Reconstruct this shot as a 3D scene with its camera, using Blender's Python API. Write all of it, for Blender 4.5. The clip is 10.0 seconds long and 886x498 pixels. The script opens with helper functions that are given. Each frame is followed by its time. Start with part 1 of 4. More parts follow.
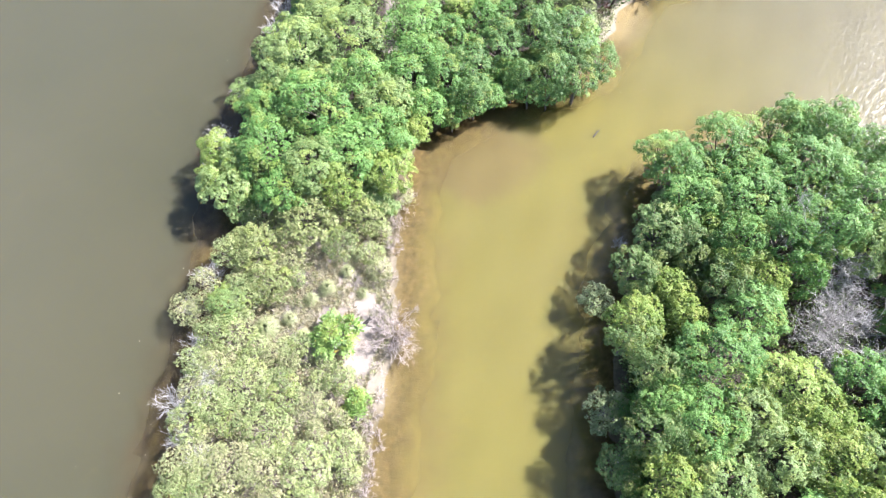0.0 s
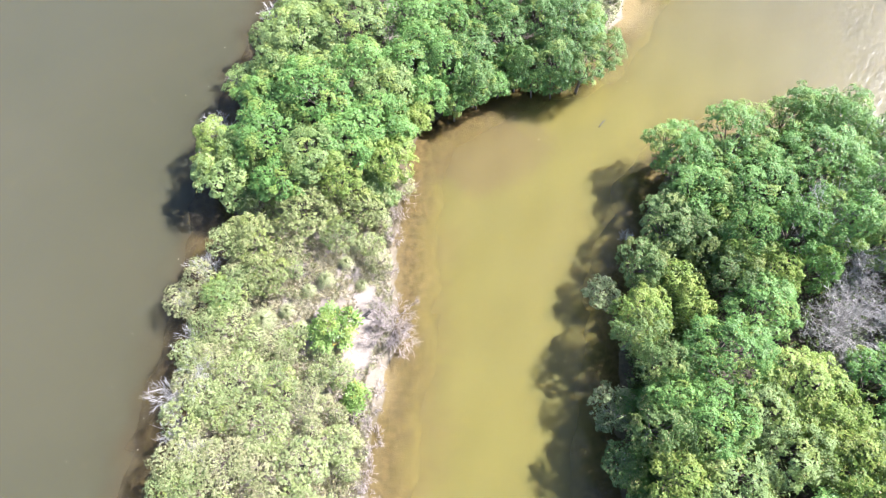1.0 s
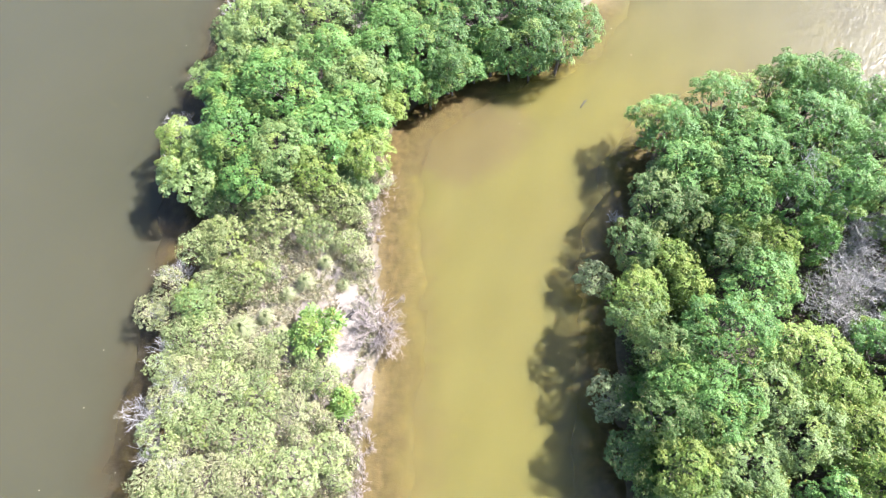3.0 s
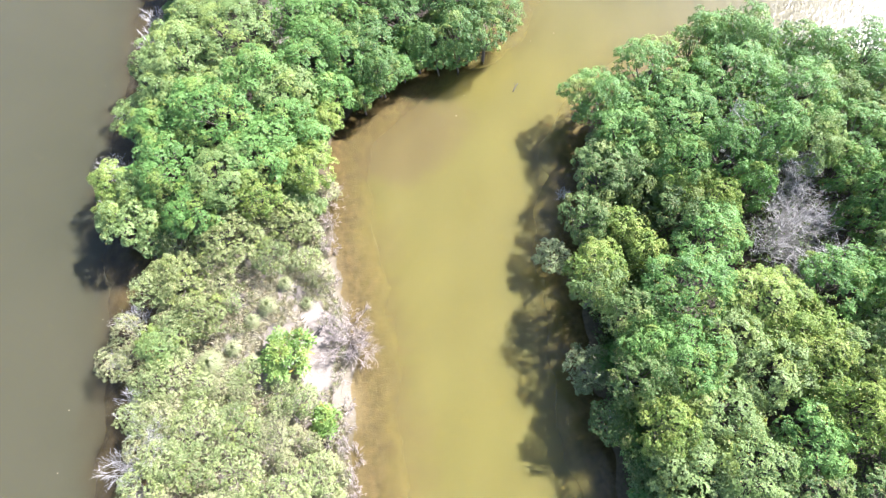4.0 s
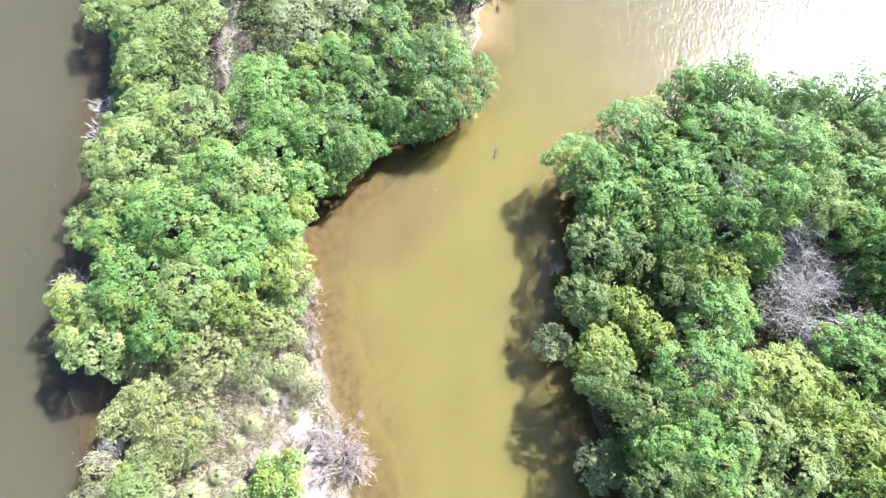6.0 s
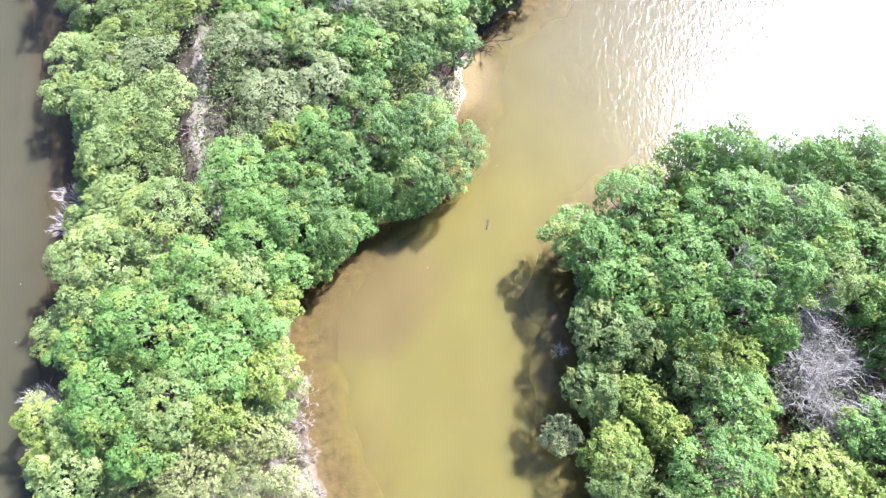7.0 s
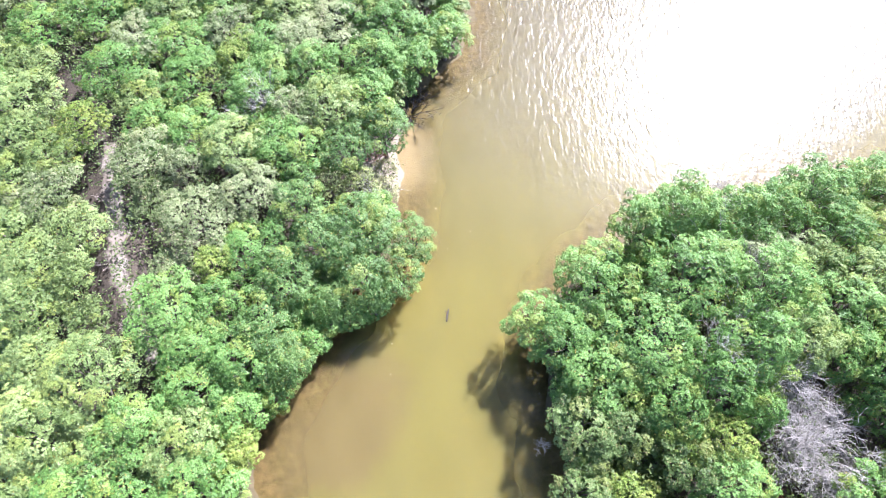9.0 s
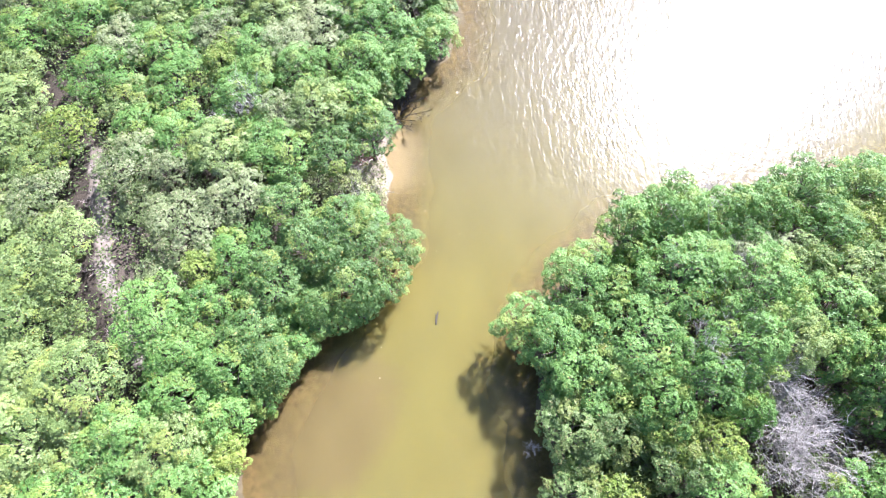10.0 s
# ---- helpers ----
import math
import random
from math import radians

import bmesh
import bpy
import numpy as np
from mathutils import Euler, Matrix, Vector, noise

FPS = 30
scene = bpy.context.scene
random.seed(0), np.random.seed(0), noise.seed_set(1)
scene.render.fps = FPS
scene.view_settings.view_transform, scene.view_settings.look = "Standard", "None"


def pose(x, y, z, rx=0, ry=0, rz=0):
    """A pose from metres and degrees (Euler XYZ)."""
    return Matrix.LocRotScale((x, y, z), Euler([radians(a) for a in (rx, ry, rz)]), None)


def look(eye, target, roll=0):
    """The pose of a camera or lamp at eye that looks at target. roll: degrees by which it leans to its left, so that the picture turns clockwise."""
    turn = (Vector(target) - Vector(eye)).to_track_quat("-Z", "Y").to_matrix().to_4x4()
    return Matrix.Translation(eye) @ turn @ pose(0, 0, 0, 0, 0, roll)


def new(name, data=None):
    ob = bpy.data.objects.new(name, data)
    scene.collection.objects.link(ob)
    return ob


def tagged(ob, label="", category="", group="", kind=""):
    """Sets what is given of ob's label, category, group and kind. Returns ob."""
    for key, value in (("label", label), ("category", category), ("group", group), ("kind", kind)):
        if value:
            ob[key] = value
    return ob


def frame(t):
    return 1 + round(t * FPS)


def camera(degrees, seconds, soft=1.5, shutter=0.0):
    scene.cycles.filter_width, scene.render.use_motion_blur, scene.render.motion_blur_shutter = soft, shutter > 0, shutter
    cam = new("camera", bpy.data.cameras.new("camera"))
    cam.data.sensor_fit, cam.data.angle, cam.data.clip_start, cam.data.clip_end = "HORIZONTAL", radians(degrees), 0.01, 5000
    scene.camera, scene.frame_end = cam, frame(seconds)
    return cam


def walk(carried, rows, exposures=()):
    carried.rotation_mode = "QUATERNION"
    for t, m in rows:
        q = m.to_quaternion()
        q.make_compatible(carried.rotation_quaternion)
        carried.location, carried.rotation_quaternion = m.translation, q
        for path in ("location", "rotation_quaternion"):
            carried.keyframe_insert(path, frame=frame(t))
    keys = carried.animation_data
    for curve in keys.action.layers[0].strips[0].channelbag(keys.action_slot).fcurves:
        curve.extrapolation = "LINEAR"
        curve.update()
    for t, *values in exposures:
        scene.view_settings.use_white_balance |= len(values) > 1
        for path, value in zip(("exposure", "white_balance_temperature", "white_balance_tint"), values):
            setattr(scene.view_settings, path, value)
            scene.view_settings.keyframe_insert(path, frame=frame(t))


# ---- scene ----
cam = camera(70.5, 10.0, soft=0.9)
# seconds, eye x y z, yaw, pitch, roll
PATH = [
    (0.0, 0.105, -0.134, 51.005, 0.305, -67.158, 0.001),
    (0.5, 0.077, -0.178, 50.343, 0.456, -67.237, 0.009),
    (1.0, 0.077, -0.085, 49.519, 0.589, -67.369, -0.017),
    (1.5, 0.014, 0.059, 48.709, 0.633, -67.453, 0.027),
    (2.0, 0.008, 0.297, 47.996, 0.779, -67.611, 0.012),
    (2.2, -0.001, 0.318, 47.653, 0.855, -67.543, -0.01),
    (3.3, 0.319, 0.405, 47.3, -7.149, -67.549, -0.25),
    (3.5, 0.316, 0.43, 47.345, -10.686, -67.627, -0.137),
    (4.0, 0.308, 0.454, 47.401, -12.826, -67.78, -0.004),
    (4.5, 0.334, 0.757, 47.338, -13.307, -67.744, -0.053),
    (5.0, 0.512, 2.331, 47.313, -13.901, -67.847, 0.04),
    (5.2, 0.611, 3.284, 47.332, -14.17, -67.941, 0.08),
    (6.3, 2.058, 9.968, 46.992, -19.484, -67.675, 0.089),
    (6.5, 2.394, 11.342, 46.925, -20.134, -67.643, 0.113),
    (7.0, 3.405, 14.636, 46.858, -20.998, -67.586, -0.09),
    (7.5, 4.538, 17.638, 46.859, -26.663, -67.694, -0.037),
    (8.0, 5.694, 19.912, 46.88, -29.517, -67.753, 0.061),
    (8.5, 6.769, 21.414, 46.933, -29.969, -67.763, 0.011),
    (9.0, 7.378, 21.777, 46.885, -30.321, -67.697, 0.029),
    (9.5, 7.859, 21.652, 46.808, -30.531, -67.589, -0.1),
    (10.0, 8.087, 21.566, 46.759, -30.783, -67.608, -0.021),
]
EXPOSURE = 2.05
walk(cam, [(t, pose(x, y, z, 90 + pitch, 0, yaw) @ pose(0, 0, 0, 0, 0, roll)) for t, x, y, z, yaw, pitch, roll in PATH],
     exposures=[(0.0, EXPOSURE - 0.02, 5900, 17), (5.0, EXPOSURE, 5860, 16), (7.0, EXPOSURE + 0.04, 5700, 22), (10.0, EXPOSURE + 0.04, 5720, 23)])

# ---------------------------------------------------------------- light
SUN_AZIMUTH, SUN_HEIGHT = 24.0, 45.0  # degrees from +x towards +y, and above the horizon
world = bpy.data.worlds.new("sky")
world.use_nodes = True
scene.world = world
wn = world.node_tree
sky = wn.nodes.new("ShaderNodeTexSky")
sky.sky_type, sky.sun_disc = "NISHITA", False
sky.sun_elevation, sky.sun_rotation = radians(SUN_HEIGHT), radians(90 - SUN_AZIMUTH)
wn.links.new(sky.outputs[0], wn.nodes["Background"].inputs[0])
wn.nodes["Background"].inputs[1].default_value = 0.070
sun_data = bpy.data.lights.new("sun", "SUN")
sun_data.energy, sun_data.angle, sun_data.color = 4.85, radians(0.53), (1.0, 0.97, 0.92)
sun = new("sun", sun_data)
ca, sa, ce, se = (math.cos(radians(SUN_AZIMUTH)), math.sin(radians(SUN_AZIMUTH)), math.cos(radians(SUN_HEIGHT)), math.sin(radians(SUN_HEIGHT)))
sun.matrix_world = look((200 * ca * ce, 200 * sa * ce, 200 * se), (0, 0, 0))


# ---------------------------------------------------------------- materials
class Nodes:
    """A short hand for node trees."""

    def __init__(self, name):
        self.mat = bpy.data.materials.new(name)
        self.mat.use_nodes = True
        self.tree = self.mat.node_tree
        self.tree.nodes.clear()

    def add(self, kind, _out=0, **values):
        n = self.tree.nodes.new("ShaderNode" + kind)
        for k, v in values.items():
            key = k.replace("_", " ") if k[0].isupper() else None
            if key is None:
                if k == "data_type":
                    n.data_type = v
                elif k == "operation":
                    n.operation = v
                elif k == "attribute_name":
                    n.attribute_name = v
                elif k == "blend_type":
                    n.blend_type = v
                elif k == "noise_dimensions":
                    n.noise_dimensions = v
                elif k == "vector_type":
                    n.vector_type = v
                continue
            socket = n.inputs[key]
            if isinstance(v, bpy.types.NodeSocket):
                self.tree.links.new(v, socket)
            else:
                socket.default_value = v
        return n

    def place(self):
        return self.add("NewGeometry").outputs["Position"]

    def attr(self, name):
        return self.add("Attribute", attribute_name=name).outputs["Fac"]

    def noise(self, scale, detail=4.0, rough=0.55, where=None, warp=0.0):
        return self.add("TexNoise", Vector=where or self.place(), Scale=scale, Detail=detail, Roughness=rough, Distortion=warp).outputs["Fac"]

    def stretch(self, where, sx, sy, sz, angle=0.0):
        return self.add("Mapping", Vector=where, Scale=(sx, sy, sz), Rotation=(0, 0, radians(angle))).outputs[0]

    def math(self, op, a, b=0.0, c=0.0):
        n = self.tree.nodes.new("ShaderNodeMath")
        n.operation = op
        for s, v in zip(n.inputs, (a, b, c)):
            if isinstance(v, bpy.types.NodeSocket):
                self.tree.links.new(v, s)
            else:
                s.default_value = v
        return n.outputs[0]

    def ramp(self, fac, *stops):
        n = self.tree.nodes.new("ShaderNodeValToRGB")
        self.tree.links.new(fac, n.inputs[0])
        els = n.color_ramp.elements
        while len(els) < len(stops):
            els.new(0.5)
        for e, (p, c) in zip(els, stops):
            e.position, e.color = p, (*c, 1) if len(c) == 3 else c
        return n.outputs[0]

    def step(self, fac, lo, hi):
        n = self.add("MapRange", Value=fac)
        n.interpolation_type = "SMOOTHSTEP"
        n.inputs["From Min"].default_value, n.inputs["From Max"].default_value = lo, hi
        return n.outputs[0]

    def mix(self, fac, a, b, blend="MIX"):
        n = self.tree.nodes.new("ShaderNodeMix")
        n.data_type, n.blend_type = "RGBA", blend
        for i, v in ((0, fac), (6, a), (7, b)):
            if isinstance(v, bpy.types.NodeSocket):
                self.tree.links.new(v, n.inputs[i])
            else:
                n.inputs[i].default_value = v if i == 0 else (*v, 1)
        return n.outputs[2]

    def bump(self, height, strength, distance):
        return self.add("Bump", Height=height, Strength=strength, Distance=distance).outputs[0]

    def blend(self, fac, a, b):
        n = self.tree.nodes.new("ShaderNodeMixShader")
        if isinstance(fac, bpy.types.NodeSocket):
            self.tree.links.new(fac, n.inputs[0])
        else:
            n.inputs[0].default_value = fac
        self.tree.links.new(a, n.inputs[1])
        self.tree.links.new(b, n.inputs[2])
        return n.outputs[0]

    def done(self, shader):
        out = self.tree.nodes.new("ShaderNodeOutputMaterial")
        self.tree.links.new(shader, out.inputs[0])
        return self.mat


def leaf_material(name, dark, mid, light, gloss=0.48, old=(0.30, 0.24, 0.05), old_share=0.03, young=(0.262, 0.312, 0.058), young_share=0.16):
    """Leaves that vary one by one, by the branch that bears them (tone) and by the tree."""
    n = Nodes(name)
    tree_random = n.add("ObjectInfo").outputs["Random"]
    leaf_random = n.add("NewGeometry").outputs["Random Per Island"]
    tone = n.attr("tone")
    patch = n.math("MULTIPLY_ADD", n.noise(0.9, 4.0, 0.65), 1.8, -0.4)
    f = n.math("ADD", n.math("MULTIPLY", leaf_random, 0.34), n.math("MULTIPLY", tree_random, 0.20))
    f = n.math("ADD", f, n.math("ADD", n.math("MULTIPLY", patch, 0.24), n.math("MULTIPLY", tone, 0.26)))
    base = n.ramp(f, (0.26, dark), (0.52, mid), (0.80, light))
    shoots = n.step(n.math("FRACT", n.math("ADD", n.math("MULTIPLY", tone, 5.37), n.math("MULTIPLY", tree_random, 3.1))), 0.97 - young_share, 1.03 - young_share)
    base = n.mix(n.math("MULTIPLY", shoots, n.math("MULTIPLY_ADD", leaf_random, 0.5, 0.25)), base, young)
    aged = n.math("GREATER_THAN", n.math("FRACT", n.math("MULTIPLY", leaf_random, 37.3)), 1 - old_share)
    base = n.mix(aged, base, old)
    front = n.add("BsdfPrincipled", Base_Color=base, Roughness=gloss, IOR=1.45, Specular_IOR_Level=0.48).outputs[0]
    through_leaf = n.add("BsdfTranslucent", Color=n.mix(0.35, base, (0.30, 0.42, 0.05))).outputs[0]
    return n.done(n.blend(0.22, front, through_leaf))


def wood_material(name, dark, light, rough=0.85):
    n = Nodes(name)
    p = n.place()
    grain = n.noise(9.0, 5.0, 0.6, n.stretch(p, 1, 1, 0.25))
    base = n.ramp(n.math("ADD", n.math("MULTIPLY", grain, 0.7), n.math("MULTIPLY", n.noise(1.1, 2.0), 0.3)), (0.3, dark), (0.7, light))
    return n.done(n.add("BsdfPrincipled", Base_Color=base, Roughness=rough, Normal=n.bump(grain, 0.6, 0.02)).outputs[0])


LEAF_GREEN = leaf_material("leaf_green", (0.050, 0.120, 0.022), (0.110, 0.230, 0.045), (0.202, 0.350, 0.092))
LEAF_DEEP = leaf_material("leaf_deep_green", (0.038, 0.088, 0.018), (0.084, 0.170, 0.038), (0.160, 0.266, 0.076), young_share=0.12)
LEAF_LIGHT = leaf_material("leaf_light_green", (0.092, 0.150, 0.036), (0.184, 0.264, 0.076), (0.304, 0.384, 0.142))
LEAF_YELLOW = leaf_material("leaf_yellow_green", (0.074, 0.128, 0.018), (0.158, 0.240, 0.038), (0.270, 0.350, 0.078), old=(0.40, 0.34, 0.10), old_share=0.05, young_share=0.35)
LEAF_OLIVE = leaf_material("leaf_olive", (0.058, 0.104, 0.025), (0.120, 0.190, 0.052), (0.208, 0.284, 0.096), old=(0.34, 0.28, 0.12), old_share=0.05, young=(0.25, 0.28, 0.07))
LEAF_PALE = leaf_material("leaf_pale", (0.130, 0.172, 0.052), (0.262, 0.318, 0.112), (0.385, 0.422, 0.190), 0.5, (0.46, 0.42, 0.24), 0.08, (0.34, 0.38, 0.11), 0.25)
LEAF_STRAW = leaf_material("leaf_straw", (0.120, 0.146, 0.052), (0.245, 0.270, 0.108), (0.36, 0.365, 0.170), 0.5, (0.46, 0.40, 0.23), 0.12, (0.38, 0.33, 0.18), 0.25)
LEAF_MOSS = leaf_material("leaf_moss", (0.080, 0.118, 0.034), (0.165, 0.215, 0.072), (0.285, 0.325, 0.130), 0.5, (0.42, 0.36, 0.18), 0.08)
LEAF_GREY = leaf_material("leaf_grey_green", (0.105, 0.140, 0.050), (0.190, 0.240, 0.098), (0.295, 0.340, 0.165), 0.5, (0.40, 0.35, 0.22), 0.06, (0.28, 0.30, 0.13))
LEAF_BLADE = leaf_material("grass_blade", (0.23, 0.262, 0.115), (0.35, 0.385, 0.185), (0.45, 0.470, 0.265), 0.6, (0.46, 0.40, 0.25), 0.2)
LEAF_BRIGHT = leaf_material("leaf_bright", (0.070, 0.130, 0.022), (0.130, 0.225, 0.042), (0.215, 0.315, 0.078), 0.5)
# undergrowth leaves, coloured dark so that the gaps between crowns read as shade
LEAF_UNDER = leaf_material("leaf_painted_shade", (0.050, 0.075, 0.020), (0.085, 0.125, 0.036), (0.13, 0.18, 0.055), 0.6, (0.14, 0.12, 0.05), 0.03, young_share=0.02)
DRY_GRASS = leaf_material("dry_grass", (0.27, 0.235, 0.15), (0.42, 0.38, 0.26), (0.52, 0.48, 0.36), 0.7, (0.30, 0.22, 0.12), 0.2)
LEAF_KHAKI = leaf_material("leaf_khaki", (0.105, 0.132, 0.036), (0.205, 0.240, 0.078), (0.32, 0.345, 0.135), 0.5, (0.42, 0.35, 0.17), 0.07)
BARK = wood_material("bark", (0.05, 0.04, 0.03), (0.17, 0.14, 0.11))
DEADWOOD = wood_material("bleached_deadwood", (0.30, 0.278, 0.255), (0.52, 0.49, 0.455))
DRYWOOD = wood_material("dry_brown_wood", (0.10, 0.075, 0.055), (0.24, 0.195, 0.155))
TWIGS = wood_material("dry_twigs", (0.25, 0.20, 0.17), (0.43, 0.37, 0.335))
REDTWIGS = wood_material("red_dead_twigs", (0.16, 0.06, 0.04), (0.32, 0.14, 0.11))
FLOTSAM = wood_material("pale_flotsam", (0.22, 0.19, 0.12), (0.40, 0.36, 0.26))
DARKWOOD = wood_material("wet_dark_wood", (0.02, 0.017, 0.014), (0.07, 0.06, 0.05))


def ground_material():
    n = Nodes("sand_mud_and_litter")
    p = n.place()
    sand, weed = n.attr("sand"), n.attr("weed")
    fine, coarse = n.noise(14.0, 5.0, 0.65), n.noise(0.9, 4.0)
    sand_colour = n.ramp(n.math("ADD", n.math("MULTIPLY", fine, 0.5), n.math("MULTIPLY", coarse, 0.5)),
                         (0.3, (0.145, 0.114, 0.085)), (0.55, (0.230, 0.194, 0.160)), (0.75, (0.325, 0.288, 0.250)))
    litter = n.ramp(n.math("ADD", n.math("MULTIPLY", fine, 0.65), n.math("MULTIPLY", coarse, 0.35)),
                    (0.3, (0.026, 0.021, 0.015)), (0.5, (0.056, 0.043, 0.030)), (0.7, (0.105, 0.082, 0.058)))
    dry = n.mix(n.step(n.math("ADD", sand, n.math("MULTIPLY", n.math("SUBTRACT", n.noise(2.2, 4.0), 0.5), 0.7)), 0.3, 0.7), litter, sand_colour)
    bed_patch = n.noise(0.35, 6.0, 0.62, n.stretch(p, 1.0, 0.6, 1.0, 20), 0.6)
    bed = n.ramp(bed_patch, (0.3, (0.14, 0.112, 0.034)), (0.5, (0.21, 0.175, 0.052)), (0.7, (0.26, 0.22, 0.072)))
    spots = n.step(n.noise(1.3, 3.0, 0.5, n.stretch(p, 1.0, 0.7, 1.0, -30)), 0.62, 0.72)
    bed = n.mix(n.math("MULTIPLY", spots, 0.35), bed, (0.10, 0.07, 0.03))
    weedy = n.step(n.math("ADD", weed, n.math("MULTIPLY", n.math("SUBTRACT", n.noise(0.5, 5.0), 0.5), 1.3)), 0.3, 0.85)
    bed = n.mix(n.math("MULTIPLY", weedy, 0.85), bed, n.ramp(n.noise(1.1, 5.0, 0.65), (0.35, (0.075, 0.050, 0.024)), (0.65, (0.17, 0.122, 0.056))))
    shallow = n.step(n.add("SeparateXYZ", Vector=p).outputs[2], -0.5, -0.1)
    bed = n.mix(n.math("MULTIPLY", shallow, 0.8), bed, n.ramp(n.noise(2.0, 5.0, 0.65), (0.35, (0.06, 0.045, 0.024)), (0.65, (0.15, 0.115, 0.06))))
    bed = n.mix(n.math("MULTIPLY", sand, 0.9), bed, n.mix(0.5, sand_colour, (0.31, 0.26, 0.16)))
    under = n.step(n.math("MULTIPLY", n.add("SeparateXYZ", Vector=p).outputs[2], -1.0), -0.12, 0.05)
    base = n.mix(under, dry, bed)
    relief = n.math("ADD", n.math("MULTIPLY", fine, 0.5), n.noise(3.0, 4.0))
    return n.done(n.add("BsdfPrincipled", Base_Color=base, Roughness=0.9, Normal=n.bump(relief, 0.7, 0.06)).outputs[0])


def water_material():
    n = Nodes("turbid_water")
    p = n.place()
    depth, wind = n.attr("depth"), n.attr("wind")
    cloud = n.noise(0.05, 4.0, 0.5, None, 0.4)
    silt = n.ramp(n.math("ADD", n.math("MULTIPLY", cloud, 0.75), n.math("MULTIPLY", n.attr("lagoon"), 0.25)),
                  (0.25, (0.160, 0.139, 0.036)), (0.5, (0.148, 0.128, 0.040)), (0.8, (0.126, 0.110, 0.046)))
    silt = n.mix(n.attr("lagoon"), silt, n.ramp(cloud, (0.3, (0.050, 0.049, 0.028)), (0.7, (0.064, 0.059, 0.034))))
    # sky reflection on the far lagoon, mixed into the silt colour as lighter grey
    silt = n.mix(n.math("MULTIPLY", n.attr("open_water"), 0.3), silt, (0.074, 0.072, 0.050))
    margin = n.step(n.math("ADD", n.attr("margin"), n.math("MULTIPLY", n.math("SUBTRACT", n.noise(0.16, 4.0, 0.55, None, 0.6), 0.5), 0.7)), 0.1, 0.9)
    silt = n.mix(margin, silt, (0.070, 0.052, 0.026))
    silt = n.mix(n.math("MULTIPLY", wind, 0.8), silt, (0.112, 0.101, 0.066))
    silt = n.mix(n.math("MULTIPLY", n.step(n.math("ADD", n.attr("brown"), n.math("MULTIPLY", n.math("SUBTRACT", n.noise(0.22, 5.0, 0.6, None, 0.8), 0.5), 1.2)), 0.15, 0.85), 0.75), silt, (0.140, 0.105, 0.042))
    murk = n.math("SUBTRACT", 1.0, n.math("POWER", 2.718, n.math("MULTIPLY", depth, -1.5)))
    clear = n.add("BsdfTransparent", Color=(0.93, 0.88, 0.72, 1)).outputs[0]
    scatter = n.add("BsdfPrincipled", Base_Color=silt, Roughness=1.0, Specular_IOR_Level=0.0, Subsurface_Weight=1.0, Subsurface_Radius=(1.0, 0.9, 0.6), Subsurface_Scale=0.8)
    scatter.subsurface_method = "BURLEY"
    body = n.blend(murk, clear, scatter.outputs[0])
    waves = n.stretch(n.stretch(p, 1, 1, 1, 31), 1.0, 0.46, 1.0)
    small = n.noise(2.1, 3.0, 0.5, waves, 0.4)
    tiny = n.noise(5.0, 2.0, 0.5, n.stretch(n.stretch(p, 1, 1, 1, 22), 1.0, 0.5, 1.0))
    rough_water = n.math("ADD", n.math("MULTIPLY", small, n.math("MULTIPLY_ADD", wind, 0.16, 0.014)), n.math("MULTIPLY", tiny, n.math("MULTIPLY_ADD", wind, 0.05, 0.008)))
    normal = n.bump(rough_water, 1.0, 0.35)
    gloss = n.blend(0.16, n.add("BsdfGlossy", Color=(1, 1, 1, 1), Roughness=n.math("MULTIPLY_ADD", wind, 0.03, 0.175), Normal=normal).outputs[0],
                    n.add("BsdfGlossy", Color=(1, 1, 1, 1), Roughness=n.math("MULTIPLY_ADD", wind, 0.05, 0.34), Normal=normal).outputs[0])
    return n.done(n.blend(n.add("Fresnel", IOR=1.33, Normal=normal).outputs[0], body, gloss))


GROUND, WATER = ground_material(), water_material()


def link_mesh(name, me, parent=None, label=""):
    ob = new(name, me)
    ob.parent = parent
    return tagged(ob, label)


def mesh_from(name, verts, faces, material, smooth=False):
    me = bpy.data.meshes.new(name)
    me.from_pydata([tuple(v) for v in verts], [], faces)
    me.materials.append(material)
    if smooth:
        me.polygons.foreach_set("use_smooth", [True] * len(me.polygons))
    return me


# ---------------------------------------------------------------- the lie of the land
WEST_LAND = [(-6.3, -60), (-6.2, -8), (-6.1, 1.3), (-5.9, 5.9), (-5.2, 9.5), (-4.4, 13), (-4.5, 17.2), (-4.8, 21.4), (-4.3, 25.3),
             (-3.8, 30), (-2.8, 33.4), (1.5, 35.6), (5.3, 37.8), (9, 39.4), (13.2, 40.6), (15, 43), (16.5, 45.5), (17.6, 47.8),
             (19.0, 49.8), (20.2, 51.8), (22.8, 53.6), (27.5, 54.4), (31, 58), (33.5, 65), (37, 80), (46, 110), (60, 200), (-14, 200),
             (-13, 110), (-13, 72), (-13.2, 62), (-13.9, 52), (-14.6, 46), (-15.8, 40), (-17.2, 34), (-18.3, 27), (-17.6, 22), (-17.9, 18),
             (-18.3, 12.6), (-19.0, 6.4), (-19.5, 0.8), (-20.5, -8), (-23.5, -60)]
EAST_LAND = [(11.4, -60), (12.8, -8), (13.6, 1.4), (14.3, 8.5), (15.1, 13), (16.1, 18), (17.9, 23), (19.5, 26.4), (22, 29), (26, 30.6),
             (30.5, 31.2), (34.5, 30.4), (38, 29.0), (43, 28.4), (46.5, 27.4), (49, 26), (56, 22), (70, 16), (120, -15), (120, -60)]
